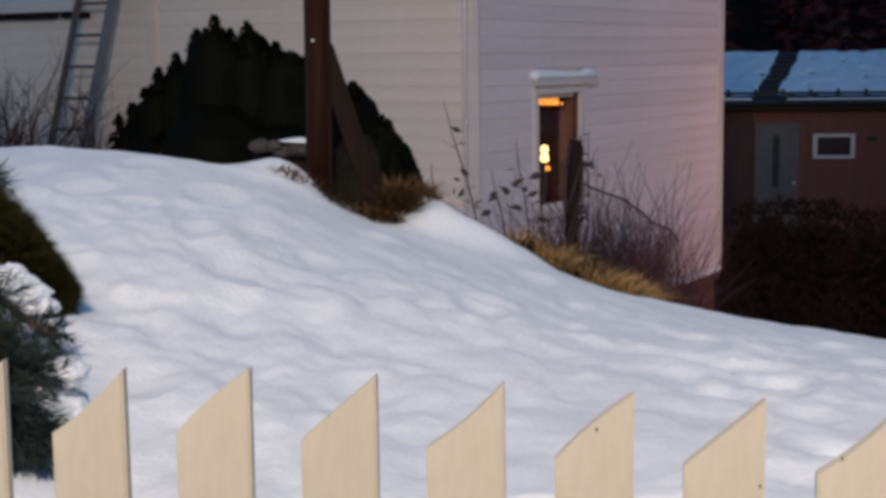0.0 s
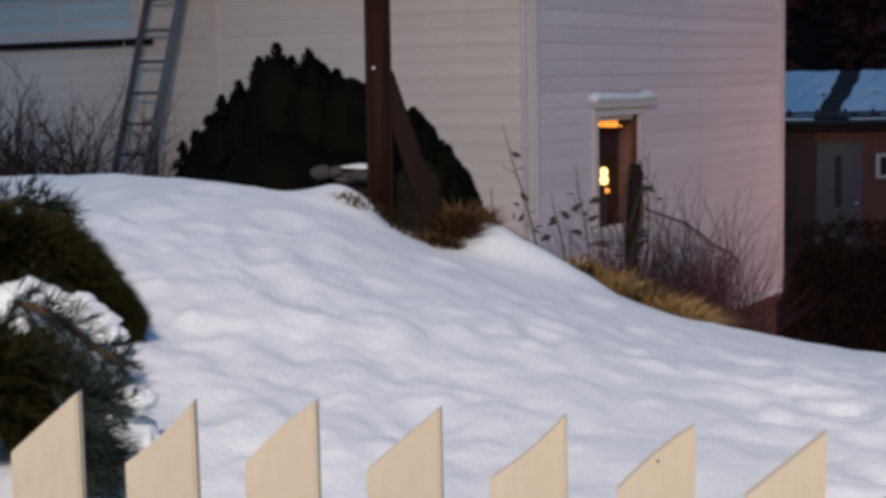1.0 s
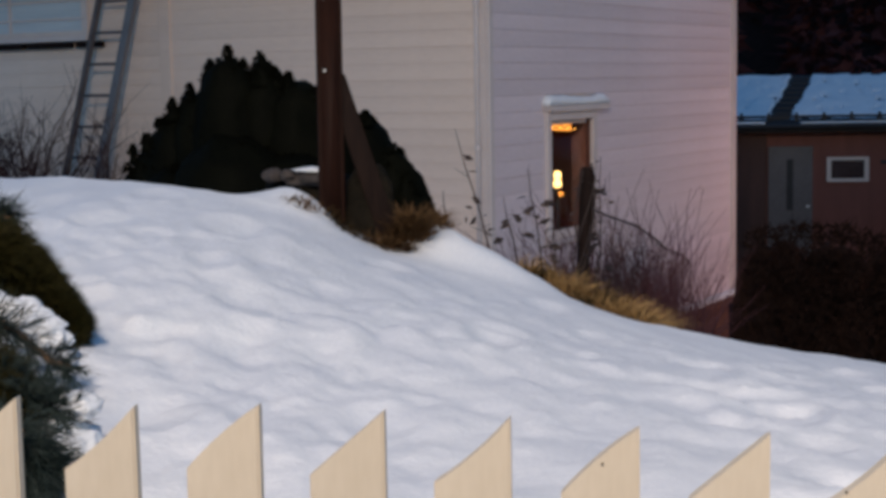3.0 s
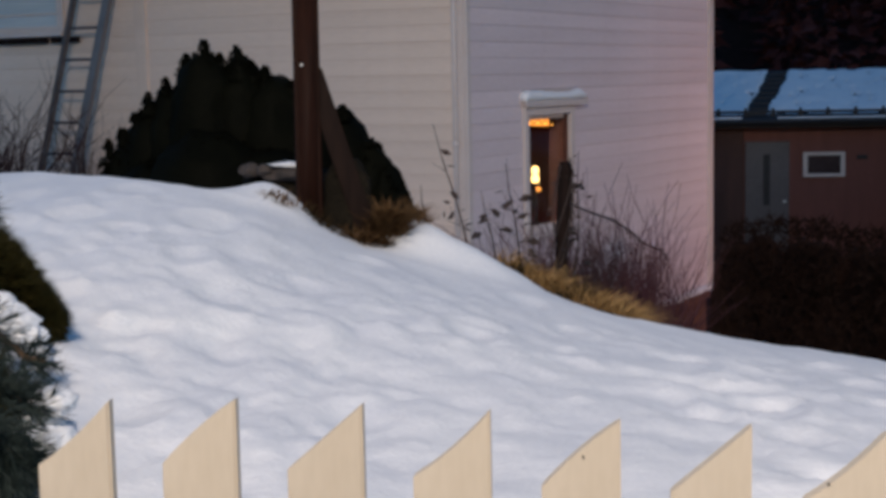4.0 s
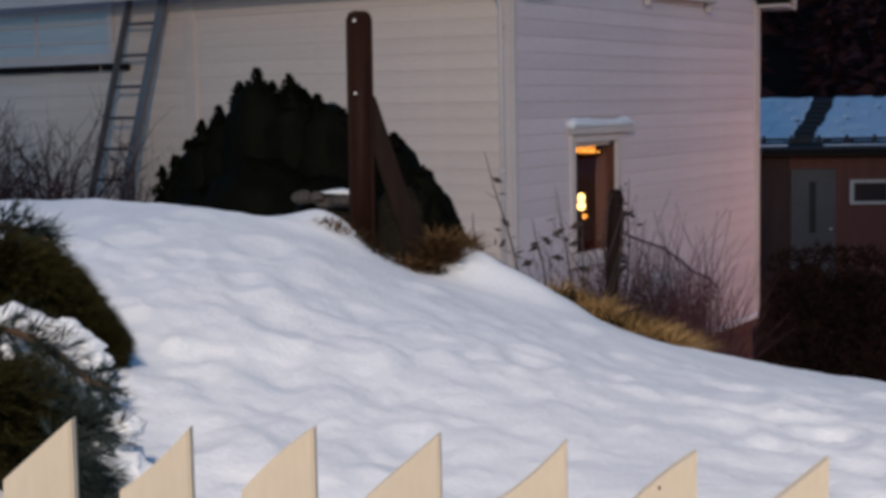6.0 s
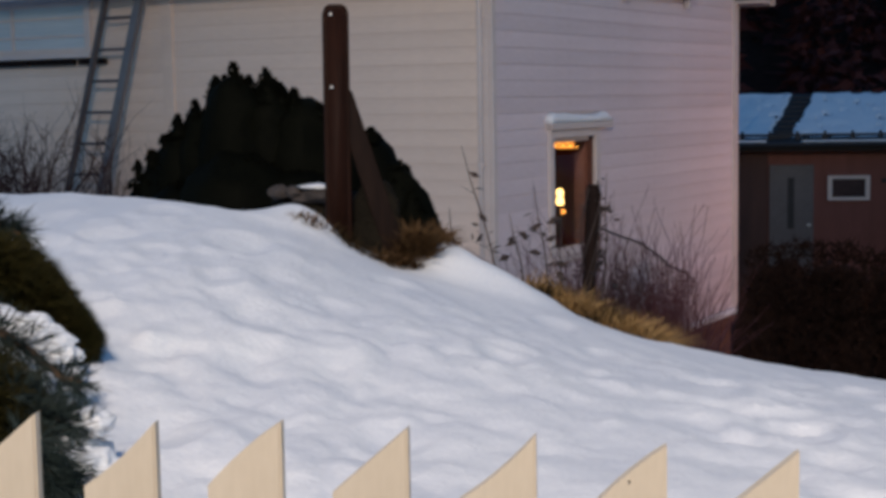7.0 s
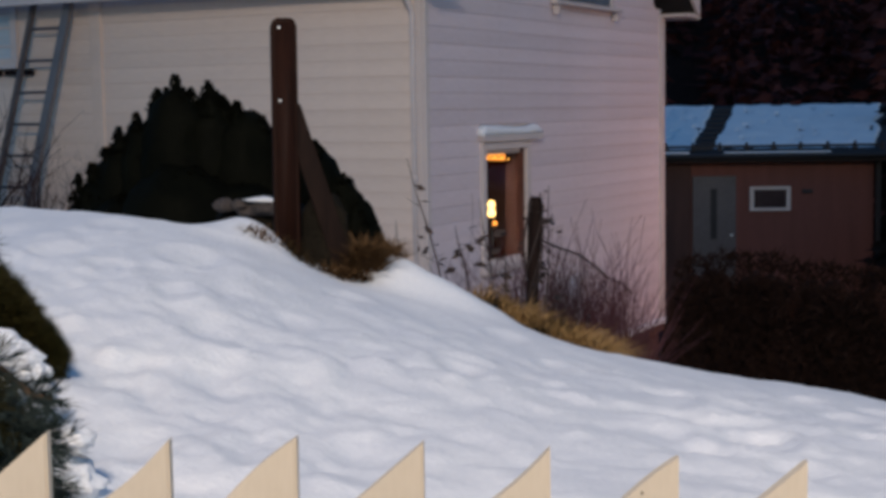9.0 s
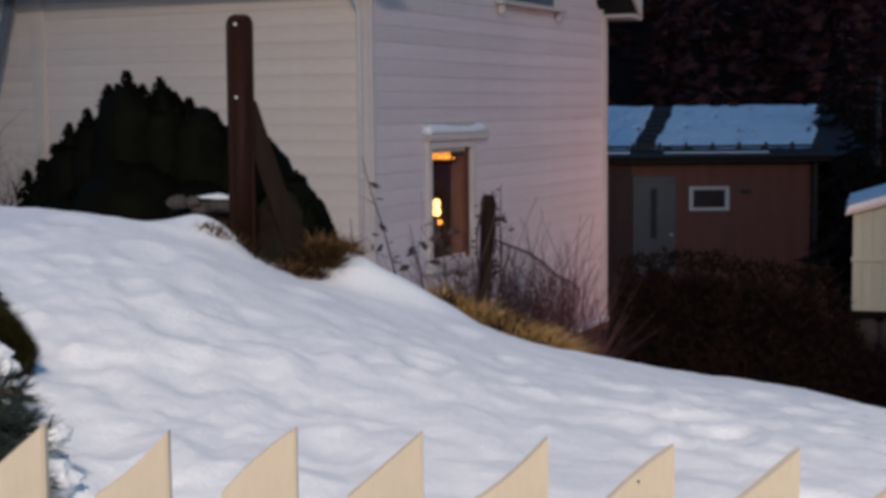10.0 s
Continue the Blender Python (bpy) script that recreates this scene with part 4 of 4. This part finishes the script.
def bare_shrub(name, base, n, length, radius, depth, spread, mat, label, wide):
    root = empty(name, Matrix.Translation(base), label, "shrub", "bare shrubs by the house")
    for k in range(n):
        bm = bmesh.new()
        a = 6.28 * k / n + rnd(-0.4, 0.4)
        d = Vector((math.cos(a) * wide, math.sin(a) * wide * 0.6, 1)).normalized()
        grow(bm, Vector((0.08 * math.cos(a), 0.08 * math.sin(a), -0.1)), d, length * rnd(0.8, 1.15), radius, depth, spread)
        part("stem", bm, mat, root)
    return root


random.seed(61)
bare_shrub("bare_shrub", (-5.2, 13.3, -0.15), 20, 0.85, 0.030, 4, 1.15, M_BARE, "leafless tangled grey-brown shrub before the wall", 0.9)
bare_shrub("bare_shrub", (-6.1, 13.4, -0.15), 18, 0.85, 0.030, 4, 1.15, M_BARE, "leafless spreading shrub against the clapboard wall", 0.9)
bare_shrub("bare_shrub", (-4.5, 13.3, -0.2), 12, 0.72, 0.018, 4, 0.9, M_BARE, "small leafless shrub beside the ladder", 0.7)


def thicket():
    random.seed(71)
    bm = bmesh.new()
    for k in range(1500):
        x = rnd(-0.55, 0.12) if k < 1320 else rnd(-1.0, -0.45)
        lim = float(np.interp(x, [-0.5, -0.38, -0.14, 0.03, 0.37, 0.5], [1.0, 1.0, 0.95, 0.98, 1.02, 1.0]))
        p = Vector((x, rnd(-0.3, 0.25), -0.45))
        grow(bm, p, Vector((rnd(-0.13, 0.06), rnd(-0.15, 0.15), 1)).normalized(), lim * rnd(0.25, 0.92) * (0.7 + 0.3 * random.random()), (0.0065 if k % 3 else 0.009) if k < 1320 else 0.006, 2, 0.5, 0.25)
    tagged(part("twig_thicket", bm, M_TWIG, None, m=pose(0.75, 9.0, -0.5)), "purple-brown thicket of thin upright leafless twigs", "shrub", kind="stuff")


thicket()


def wire_fence():
    """A sagging wire-net fence running down from the old post."""
    root = empty("wire_fence", pose(0, 0, 0), "sagging rusty wire-net fence behind the thicket", "fence")
    top = [(0.33, 8.2, 0.80), (0.45, 8.5, 0.72), (0.60, 8.8, 0.64), (0.72, 9.1, 0.53), (0.80, 9.3, 0.44), (0.90, 9.5, 0.38), (0.97, 9.6, 0.30)]
    low = [(x, y, z - 0.75) for x, y, z in top]
    for name, line, r in (("top_wire", top, 0.007), ("bottom_wire", low, 0.004)):
        bm = bmesh.new()
        tube(bm, line, [r] * len(line), 5)
        part(name, bm, M_WEED, root)
    bm = bmesh.new()
    n = 44
    for k in range(n):
        for sgn in (1, -1):
            i0, i1 = k, k + sgn * 9
            if not 0 <= i1 < n:
                continue
            def on(line, i):
                u = i / (n - 1) * (len(line) - 1)
                j = min(int(u), len(line) - 2)
                return Vector(line[j]).lerp(Vector(line[j + 1]), u - j)
            tube(bm, [on(top, i0), on(low, i1)], [0.0018, 0.0018], 3)
    part("netting", bm, M_WEED, root, "fine diagonal wire netting")
    for x, y, z in (top[0],):
        part("stake", boxed(x - 0.007, x + 0.007, y - 0.007, y + 0.007, low_ground(x, y) - 0.1, z + 0.02, bevel=0.003), M_OLDPOST, root)


wire_fence()


def weed(base, tip, leaves, seed, label):
    random.seed(seed)
    base, tip = Vector(base), Vector(tip)
    root = empty("dead_weed", Matrix.Translation(base), label, "weed", "dead weeds on the mound")
    bm = bmesh.new()
    pts = [(tip - base) * s + Vector((0.015 * math.sin(5 * s), 0, 0)) for s in (0, 0.25, 0.5, 0.75, 1)]
    tube(bm, pts, [0.005, 0.0045, 0.004, 0.003, 0.0015], 5)
    for k in range(leaves // 2):
        s = rnd(0.25, 0.8)
        p = (tip - base) * s
        tube(bm, [p, p + Vector((rnd(-0.07, 0.07), rnd(-0.03, 0.03), rnd(0.0, 0.06)))], [0.0025, 0.001], 4)
    part("stem", bm, M_WEED, root)
    bm = bmesh.new()
    for k in range(leaves):
        s = rnd(0.15, 0.75)
        p = (tip - base) * s
        q = Vector((rnd(-0.06, 0.06), rnd(-0.02, 0.02), rnd(-0.02, 0.04)))
        leaf(bm, p + q, Vector((rnd(-1, 1), rnd(-0.5, 0.5), rnd(-0.6, 0.3))), rnd(0.035, 0.08), 0.5)
    part("leaves", bm, M_WEED, root, "few shrivelled dark leaves")


weed((-0.09, 6.74, 0.62), (-0.235, 6.74, 1.29), 9, 1, "tall leaning dead weed with a few dark leaves")
weed((0.02, 6.74, 0.60), (-0.02, 6.74, 0.98), 8, 2, "short dead weed with shrivelled leaves")
weed((0.13, 6.8, 0.55), (0.09, 6.8, 1.10), 10, 3, "dead weed stalk with drooping leaves")
weed((0.17, 6.8, 0.52), (0.21, 6.8, 0.86), 8, 4, "short bent dead weed among the grass")
weed((0.37, 7.5, 0.45), (0.42, 7.5, 1.12), 14, 5, "dead weed leaning on the old post")
weed((-0.29, 6.6, 0.72), (-0.28, 6.6, 1.02), 2, 6, "thin dry stalk in the snow")


# ---- the ladder ----
def ladder():
    root = empty("ladder", LONG @ Matrix.Translation((-4.98, 0, 0)), "aluminium extension ladder leaning against the clapboard wall", "ladder")
    lean = lambda z: -0.30 + 0.10 * z
    slide = lambda z: 0.055 + 0.225 * z
    z0, z1 = -0.35, 2.9
    for off, wide, mat in ((0.0, 0.028, M_ALUD), (0.46, 0.05, M_ALU)):
        bm = bmesh.new()
        for a, b in ((z0, z1),):
            vs = []
            for z in (a, b):
                x, y = off + slide(z), lean(z) - 0.12
                vs.append([(x - wide, y - 0.03, z), (x + wide, y - 0.03, z), (x + wide, y + 0.03, z), (x - wide, y + 0.03, z)])
            v = [[bm.verts.new(p) for p in ring] for ring in vs]
            for k in range(4):
                bm.faces.new((v[0][k], v[0][(k + 1) % 4], v[1][(k + 1) % 4], v[1][k]))
            bm.faces.new(v[0][::-1])
            bm.faces.new(v[1])
        bmesh.ops.bevel(bm, geom=bm.edges[:], offset=0.006, segments=2, affect="EDGES")
        part("rail", bm, mat, root)
    k = 0
    z = 0.17
    while z < z1 - 0.05:
        bm = bmesh.new()
        x, y = slide(z), lean(z) - 0.12
        tube(bm, [(x, y, z), (x + 0.46, y, z)], [0.016, 0.016], 8)
        part("rung", bm, M_ALUD, root)
        z += 0.315


ladder()


# ---- the neighbour's house ----
def neighbour():
    root = empty("neighbour_house", pose(0, 0, 0), "low red-brown house with a snow-covered tiled roof", "house")
    x0, x1, yf, yb, zb, zt = 0.5, 6.78, 28.0, 36.0, -2.4, 0.62
    bm = bmesh.new()
    box(bm, x0, x1, yf, yb, zb, zt)
    wall = part("wall", bm, M_RED, root, "red-brown boarded wall")
    # door in a recess of dark boards
    part("entrance", boxed(2.55, 3.37, yf - 0.10, yf - 0.003, zb, 0.42, bevel=0.01), M_PORCH, root, "dark brown boarded porch side")
    door = part("door", boxed(3.40, 4.22, yf - 0.06, yf - 0.004, -1.9, 0.19, bevel=0.01), M_NDOOR, root, "grey-blue front door")
    part("glazing", boxed(3.74, 3.86, yf - 0.075, yf - 0.062, -1.0, -0.05, bevel=0.004), M_DARKM, door)
    part("handle", boxed(4.10, 4.16, yf - 0.11, yf - 0.062, -0.95, -0.91, bevel=0.005), M_STEEL, door)
    win = part("window", boxed(4.55, 5.155, yf - 0.03, yf - 0.004, -0.42, -0.08), M_DUSK, root, "small window with a white frame")
    for a in ((4.47, 4.55, -0.48, -0.02), (5.155, 5.235, -0.48, -0.02), (4.55, 5.155, -0.08, -0.02), (4.55, 5.155, -0.48, -0.42)):
        part("frame", boxed(a[0], a[1], yf - 0.07, yf - 0.004, a[2], a[3], bevel=0.006), M_TRIM, win)
    part("vent", boxed(5.45, 5.65, yf - 0.04, yf - 0.004, -0.16, -0.08, bevel=0.006), M_DARKM, root, "small dark wall vent")
    # roof
    ye, ze, yr, zr = 27.55, 0.60, 32.0, 1.50
    for a, b, name in ((ye, ze, "roof"), (36.5, 0.60, "roof")):
        bm = bmesh.new()
        v = [(x, y, z) for x in (0.1, 7.95) for y, z in ((a, b), (yr, zr), (yr, zr - 0.14), (a, b - 0.14))]
        vs = [bm.verts.new(p) for p in v]
        for f in ((0, 1, 2, 3), (4, 7, 6, 5), (0, 4, 5, 1), (1, 5, 6, 2), (2, 6, 7, 3), (3, 7, 4, 0)):
            bm.faces.new([vs[i] for i in f])
        bmesh.ops.recalc_face_normals(bm, faces=bm.faces[:])
        roof = part(name, bm, M_TILE, root, "dark tiled roof")
        if a == ye:
            front = roof
    # snow lies on the roof except in a swept strip with a roof ladder
    def slope_point(u, v):
        return (u, ye + (yr - ye) * v, ze + (zr - ze) * v)

    def strip_left(v):
        return 3.30 + 1.02 * v + 0.07 * fractal(v * 5, 1.1)

    def strip_right(v):
        return 3.68 + 1.10 * v + 0.10 * fractal(v * 5, 4.1)

    def right_end(v):
        return 6.70 + 1.15 * v + 0.14 * fractal(v * 6, 8.1)

    for lo, hi, label in ((lambda v: 0.15, strip_left, "snow on the roof"), (strip_right, right_end, "snow on the roof")):
        bm = bmesh.new()
        nu, nv = 110, 34
        grid = []
        for j in range(nv + 1):
            v = 0.10 + 0.88 * j / nv
            row = []
            for i in range(nu + 1):
                u = lo(v) + (hi(v) - lo(v)) * i / nu
                p = Vector(slope_point(u, v))
                edge = min(i, nu - i, j, nv - j)
                p.z += (0.005 if edge == 0 else 0.055) + 0.02 * fractal(u * 3, v * 9) - (0.07 if fractal(u * 5.0, v * 13, 2) > 0.40 else 0)
                row.append(bm.verts.new(p))
            grid.append(row)
        for j in range(nv):
            for i in range(nu):
                bm.faces.new((grid[j][i], grid[j][i + 1], grid[j + 1][i + 1], grid[j + 1][i]))
        part("snow", bm, M_SNOW_FAR, front, label, smooth=True)
    bm = bmesh.new()
    box(bm, 0.15, 3.3, ye - 0.02, ye + 0.20, ze + 0.012, ze + 0.06, 0.01)
    box(bm, 3.95, 5.9, ye - 0.02, ye + 0.16, ze + 0.012, ze + 0.05, 0.01)
    part("snow", bm, M_SNOW_FAR, front, "thin snow below the snow guard")
    for v in range(9):
        s = 0.06 + 0.10 * v
        p = Vector(slope_point(3.36 + 1.05 * s, s))
        part("roof_ladder_rung", boxed(p.x, p.x + 0.34, p.y - 0.03, p.y + 0.03, p.z + 0.03, p.z + 0.07, bevel=0.005), M_DARKM, front)
    part("snow_guard", boxed(0.15, 6.95, ye + 0.30, ye + 0.34, ze + 0.12, ze + 0.17, bevel=0.006), M_DARKM, front, "dark snow guard rail")
    for k in range(14):
        x = 0.4 + 0.5 * k
        bm = bmesh.new()
        prism(bm, [(x - 0.05, ze + 0.06), (x + 0.05, ze + 0.06), (x + 0.02, ze + 0.22), (x - 0.02, ze + 0.22)], ye + 0.285, ye + 0.355)
        part("guard_bracket", bm, M_DARKM, front)
    bm = bmesh.new()
    tube(bm, [(0.1, ye - 0.06, ze - 0.03), (7.2, ye - 0.06, ze - 0.03)], [0.06, 0.06], 8)
    part("gutter", bm, M_DARKM, root, "black gutter")
    bm = bmesh.new()
    box(bm, 6.80, 6.90, yf - 0.12, yf - 0.02, zb, 0.5, 0.02)
    part("downpipe", bm, M_DARKM, root)


neighbour()


# ---- the shed ----
def shed():
    root = empty("garden_shed", pose(5.49, 20.0, -1.9, 0, 0, -15), "pale boarded shed with a snowy roof on a stone base", "shed")
    w, d, z0, z1, ridge = 2.9, 2.6, 0.6, 1.93, 0.42
    bm = bmesh.new()
    prism(bm, [(0.02, z0), (w - 0.02, z0), (w - 0.02, z1), (w / 2, z1 + ridge * 0.9), (0.02, z1)], 0.02, d)
    part("wall", bm, M_SHED, root)
    n = 22
    for k in range(n):
        a, b = w * k / n + 0.003, w * (k + 1) / n - 0.003
        top = z1 + ridge * 0.9 * (1 - abs((a + b) / 2 - w / 2) / (w / 2)) - 0.03
        for lo, hi in ((z0, 1.28), (1.33, top)):
            part("board", boxed(a, b, -0.004, 0.018, lo, hi), M_SHED, root)
    part("band", boxed(-0.02, w + 0.02, -0.03, -0.005, 1.275, 1.335, bevel=0.005), M_SHED, root)
    part("base_board", boxed(-0.03, w + 0.03, -0.05, d, z0 - 0.07, z0, bevel=0.005), M_OLDPOST, root, "dark sill beam")
    bm = bmesh.new()
    prism(bm, [(-0.10, z1 - 0.02), (w / 2, z1 + ridge), (w + 0.10, z1 - 0.02), (w + 0.10, z1 + 0.03), (w / 2, z1 + ridge + 0.05), (-0.10, z1 + 0.03)], -0.14, d + 0.1)
    part("roof", bm, M_TRIM, root)
    bm = bmesh.new()
    prism(bm, [(-0.08, z1 + 0.036), (w / 2, z1 + ridge + 0.056), (w + 0.08, z1 + 0.036), (w + 0.06, z1 + 0.11), (w / 2, z1 + ridge + 0.15), (-0.06, z1 + 0.11)], -0.13, d + 0.1)
    part("snow", bm, M_SNOW_FAR, root, "layer of bluish snow")
    random.seed(81)
    for k in range(9):
        bm = bmesh.new()
        bmesh.ops.create_icosphere(bm, subdivisions=2, radius=1)
        for v in bm.verts:
            v.co *= 1 + 0.2 * fractal(v.co.x * 2 + k, v.co.y * 2, v.co.z * 2)
            v.co = Vector((v.co.x * 0.2, v.co.y * 0.16, v.co.z * 0.27)) + Vector((0.2 + 0.31 * k, 0.10, 0.27))
        part("base_stone", bm, M_SLAB, root, smooth=True)


shed()


# ---- hedge, trees and the wooded hill ----
def hedge(x0, x1, y, top, label, n, seed):
    random.seed(seed)
    root = empty("hedge", pose(x0, y, -2.4), label, "hedge")
    verts, faces = [], []
    core = bmesh.new()
    m = max(3, round((x1 - x0) / 0.35))
    for k in range(m):
        x = x0 + (x1 - x0) * (k + 0.5) / m
        t = top(x)
        bmesh.ops.create_icosphere(core, subdivisions=3, radius=1, matrix=Matrix.LocRotScale((x - x0, rnd(-0.1, 0.1), (t + 2.4) * 0.42), None, (0.30, 0.42, (t + 2.4) * 0.50)))
    for v in core.verts:
        v.co += 0.16 * Vector((fractal(v.co.x * 3, v.co.y * 3, v.co.z * 3), fractal(v.co.y * 3, v.co.z * 3, 3.3), fractal(v.co.z * 3, v.co.x * 3, 9.1)))
    for _ in range(n):
        x = rnd(x0, x1)
        z = -2.4 + (top(x) + 2.4) * random.random() ** 0.6
        p = Vector((x - x0, rnd(-0.75, -0.25) * (1 if z < top(x) - 0.2 else 0.5), z + 2.4))
        sprig(verts, faces, p, Vector((rnd(-0.8, 0.8), rnd(-1, 0.2), rnd(0.1, 1))), rnd(0.06, 0.2), rnd(0.006, 0.018))
    raw("foliage", verts, faces, M_HEDGE, root)
    part("inner_growth", core, M_HEDGE, root, smooth=True)


hedge(1.92, 7.0, 16.6, lambda x: float(np.interp(x, [1.7, 2.3, 2.9, 3.4, 4.0, 4.35, 4.7, 7.0], [-0.22, -0.1, -0.06, -0.22, -0.28, -0.34, -1.25, -1.35])) + 0.06 * fractal(x * 3, 2.2) - 0.05, "dense dark brown leafless hedge below the neighbour's house", 16000, 91)


def conifer(name, x, y, z, h, r, seed, label, layers=26):
    random.seed(seed)
    root = empty(name, pose(x, y, z), label, "tree", "spruces round the plot")
    bm = bmesh.new()
    tube(bm, [(0, 0, -0.3), (0, 0, h * 0.5), (0, 0, h)], [h * 0.02, h * 0.012, 0.01], 7)
    part("trunk", bm, M_OLDPOST, root)
    verts, faces = [], []
    for k in range(layers):
        s = k / layers
        for j in range(11):
            a = rnd(0, 6.28)
            ln = r * (1 - s) * rnd(0.7, 1.15) + 0.12
            o = Vector((0, 0, h * (0.06 + 0.94 * s)))
            d = Vector((math.cos(a), math.sin(a), rnd(-0.45, 0.0)))
            for q in range(7):
                f = (q + 0.5) / 7
                sprig(verts, faces, o + d * ln * f, d + Vector((rnd(-0.7, 0.7), rnd(-0.7, 0.7), rnd(-0.7, 0.3))), ln * rnd(0.25, 0.45), ln * 0.09)
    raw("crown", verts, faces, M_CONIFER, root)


conifer("spruce_tree", 7.35, 26.2, -2.2, 4.6, 1.0, 101, "dark spruce beside the red-brown house")
conifer("spruce_tree", 8.1, 25.5, -2.2, 4.3, 1.1, 102, "dark dense spruce behind the shed")
conifer("spruce_tree", 9.1, 27.0, -2.2, 5.6, 1.4, 103, "tall dark spruce at the plot's edge")
conifer("spruce_tree", 7.9, 30.0, -2.2, 5.4, 1.2, 104, "dark spruce behind the snowy roof")


def far_woods():
    random.seed(111)
    verts, faces = [], []
    for k in range(420):
        y = rnd(38, 85)
        x = rnd(-0.35, 0.85) * y
        z = low_ground(x, y) - 0.5
        h = rnd(9, 16)
        r = rnd(1.6, 2.8)
        for j in range(300):
            s = j / 300
            a = rnd(0, 6.28)
            ln = r * (1 - s) * rnd(0.5, 1.2) + 0.25
            o = Vector((x, y, z + h * s)) + Vector((math.cos(a), math.sin(a), -0.3)) * ln * rnd(0.0, 0.6)
            sprig(verts, faces, o, Vector((math.cos(a), math.sin(a), rnd(-0.7, 0.1))), ln * 0.42, ln * 0.11)
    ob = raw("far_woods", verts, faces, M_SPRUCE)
    tagged(ob, "dark conifer woods on the hillside in the dusk", "woods", kind="stuff")


far_woods()


def pole():
    root = empty("utility_pole", pose(9.0, 31.5, -2.2), "pale weathered pole standing in front of the woods", "pole")
    bm = bmesh.new()
    tube(bm, [(0, 0, -0.2), (0.03, 0, 4.3)], [0.07, 0.055], 10)
    part("shaft", bm, M_SLAB, root, smooth=True)


pole()


# ---- posts added for the two lights, both out of view ----
def street_lamp(place, label):
    x, y, z = place
    root = empty("street_lamp", pose(x, y - 0.6, 0 if y < 2 else low_ground(x, y)), label, "street lamp", "street lamps")
    h = z + 0.12 - root.matrix_basis.translation.z
    bm = bmesh.new()
    tube(bm, [(0, 0, -0.1), (0, 0, h * 0.6), (0, 0, h), (0, 0.18, h + 0.12), (0, 0.5, h + 0.13)], [0.06, 0.05, 0.04, 0.035, 0.03], 10)
    part("pole", bm, M_ALUD, root, smooth=True)
    bm = bmesh.new()
    box(bm, -0.16, 0.16, 0.42, 0.88, h + 0.10, h + 0.2, 0.03)
    part("head", bm, M_ALUD, root)


street_lamp(STREET_LAMP, "grey street lamp on a tall pole by the road")
street_lamp(SIDE_LAMP, "grey lamp added out of view for the warm glow on the gable")

# ---- clapboards ----
random.seed(121)
clad(wall_gable, M_BOARD, 0.05, GABLE_LEN - 0.12, -1.15, EAVE_Z + 1.6, [WIN], lambda z, a, b: (max(a, (z + 0.16 - EAVE_Z) / RISE), min(b, GABLE_LEN - (z + 0.16 - EAVE_Z) / RISE)) if z > EAVE_Z - 0.1 else (a, b))
# the long wall's boards carry the lamp's warmth in their colour
clad(wall_long, M_BOARD_WARM, 0.2, LONG_LEN - 3.742, -0.7, EAVE_Z - 0.14, [(LONG_LEN - BLUE[1], LONG_LEN - BLUE[0], BLUE[2], BLUE[3])])
clad(wall_long, M_BOARD_WARM, LONG_LEN - 3.598, LONG_LEN - 0.07, -0.7, EAVE_Z - 0.14, [])
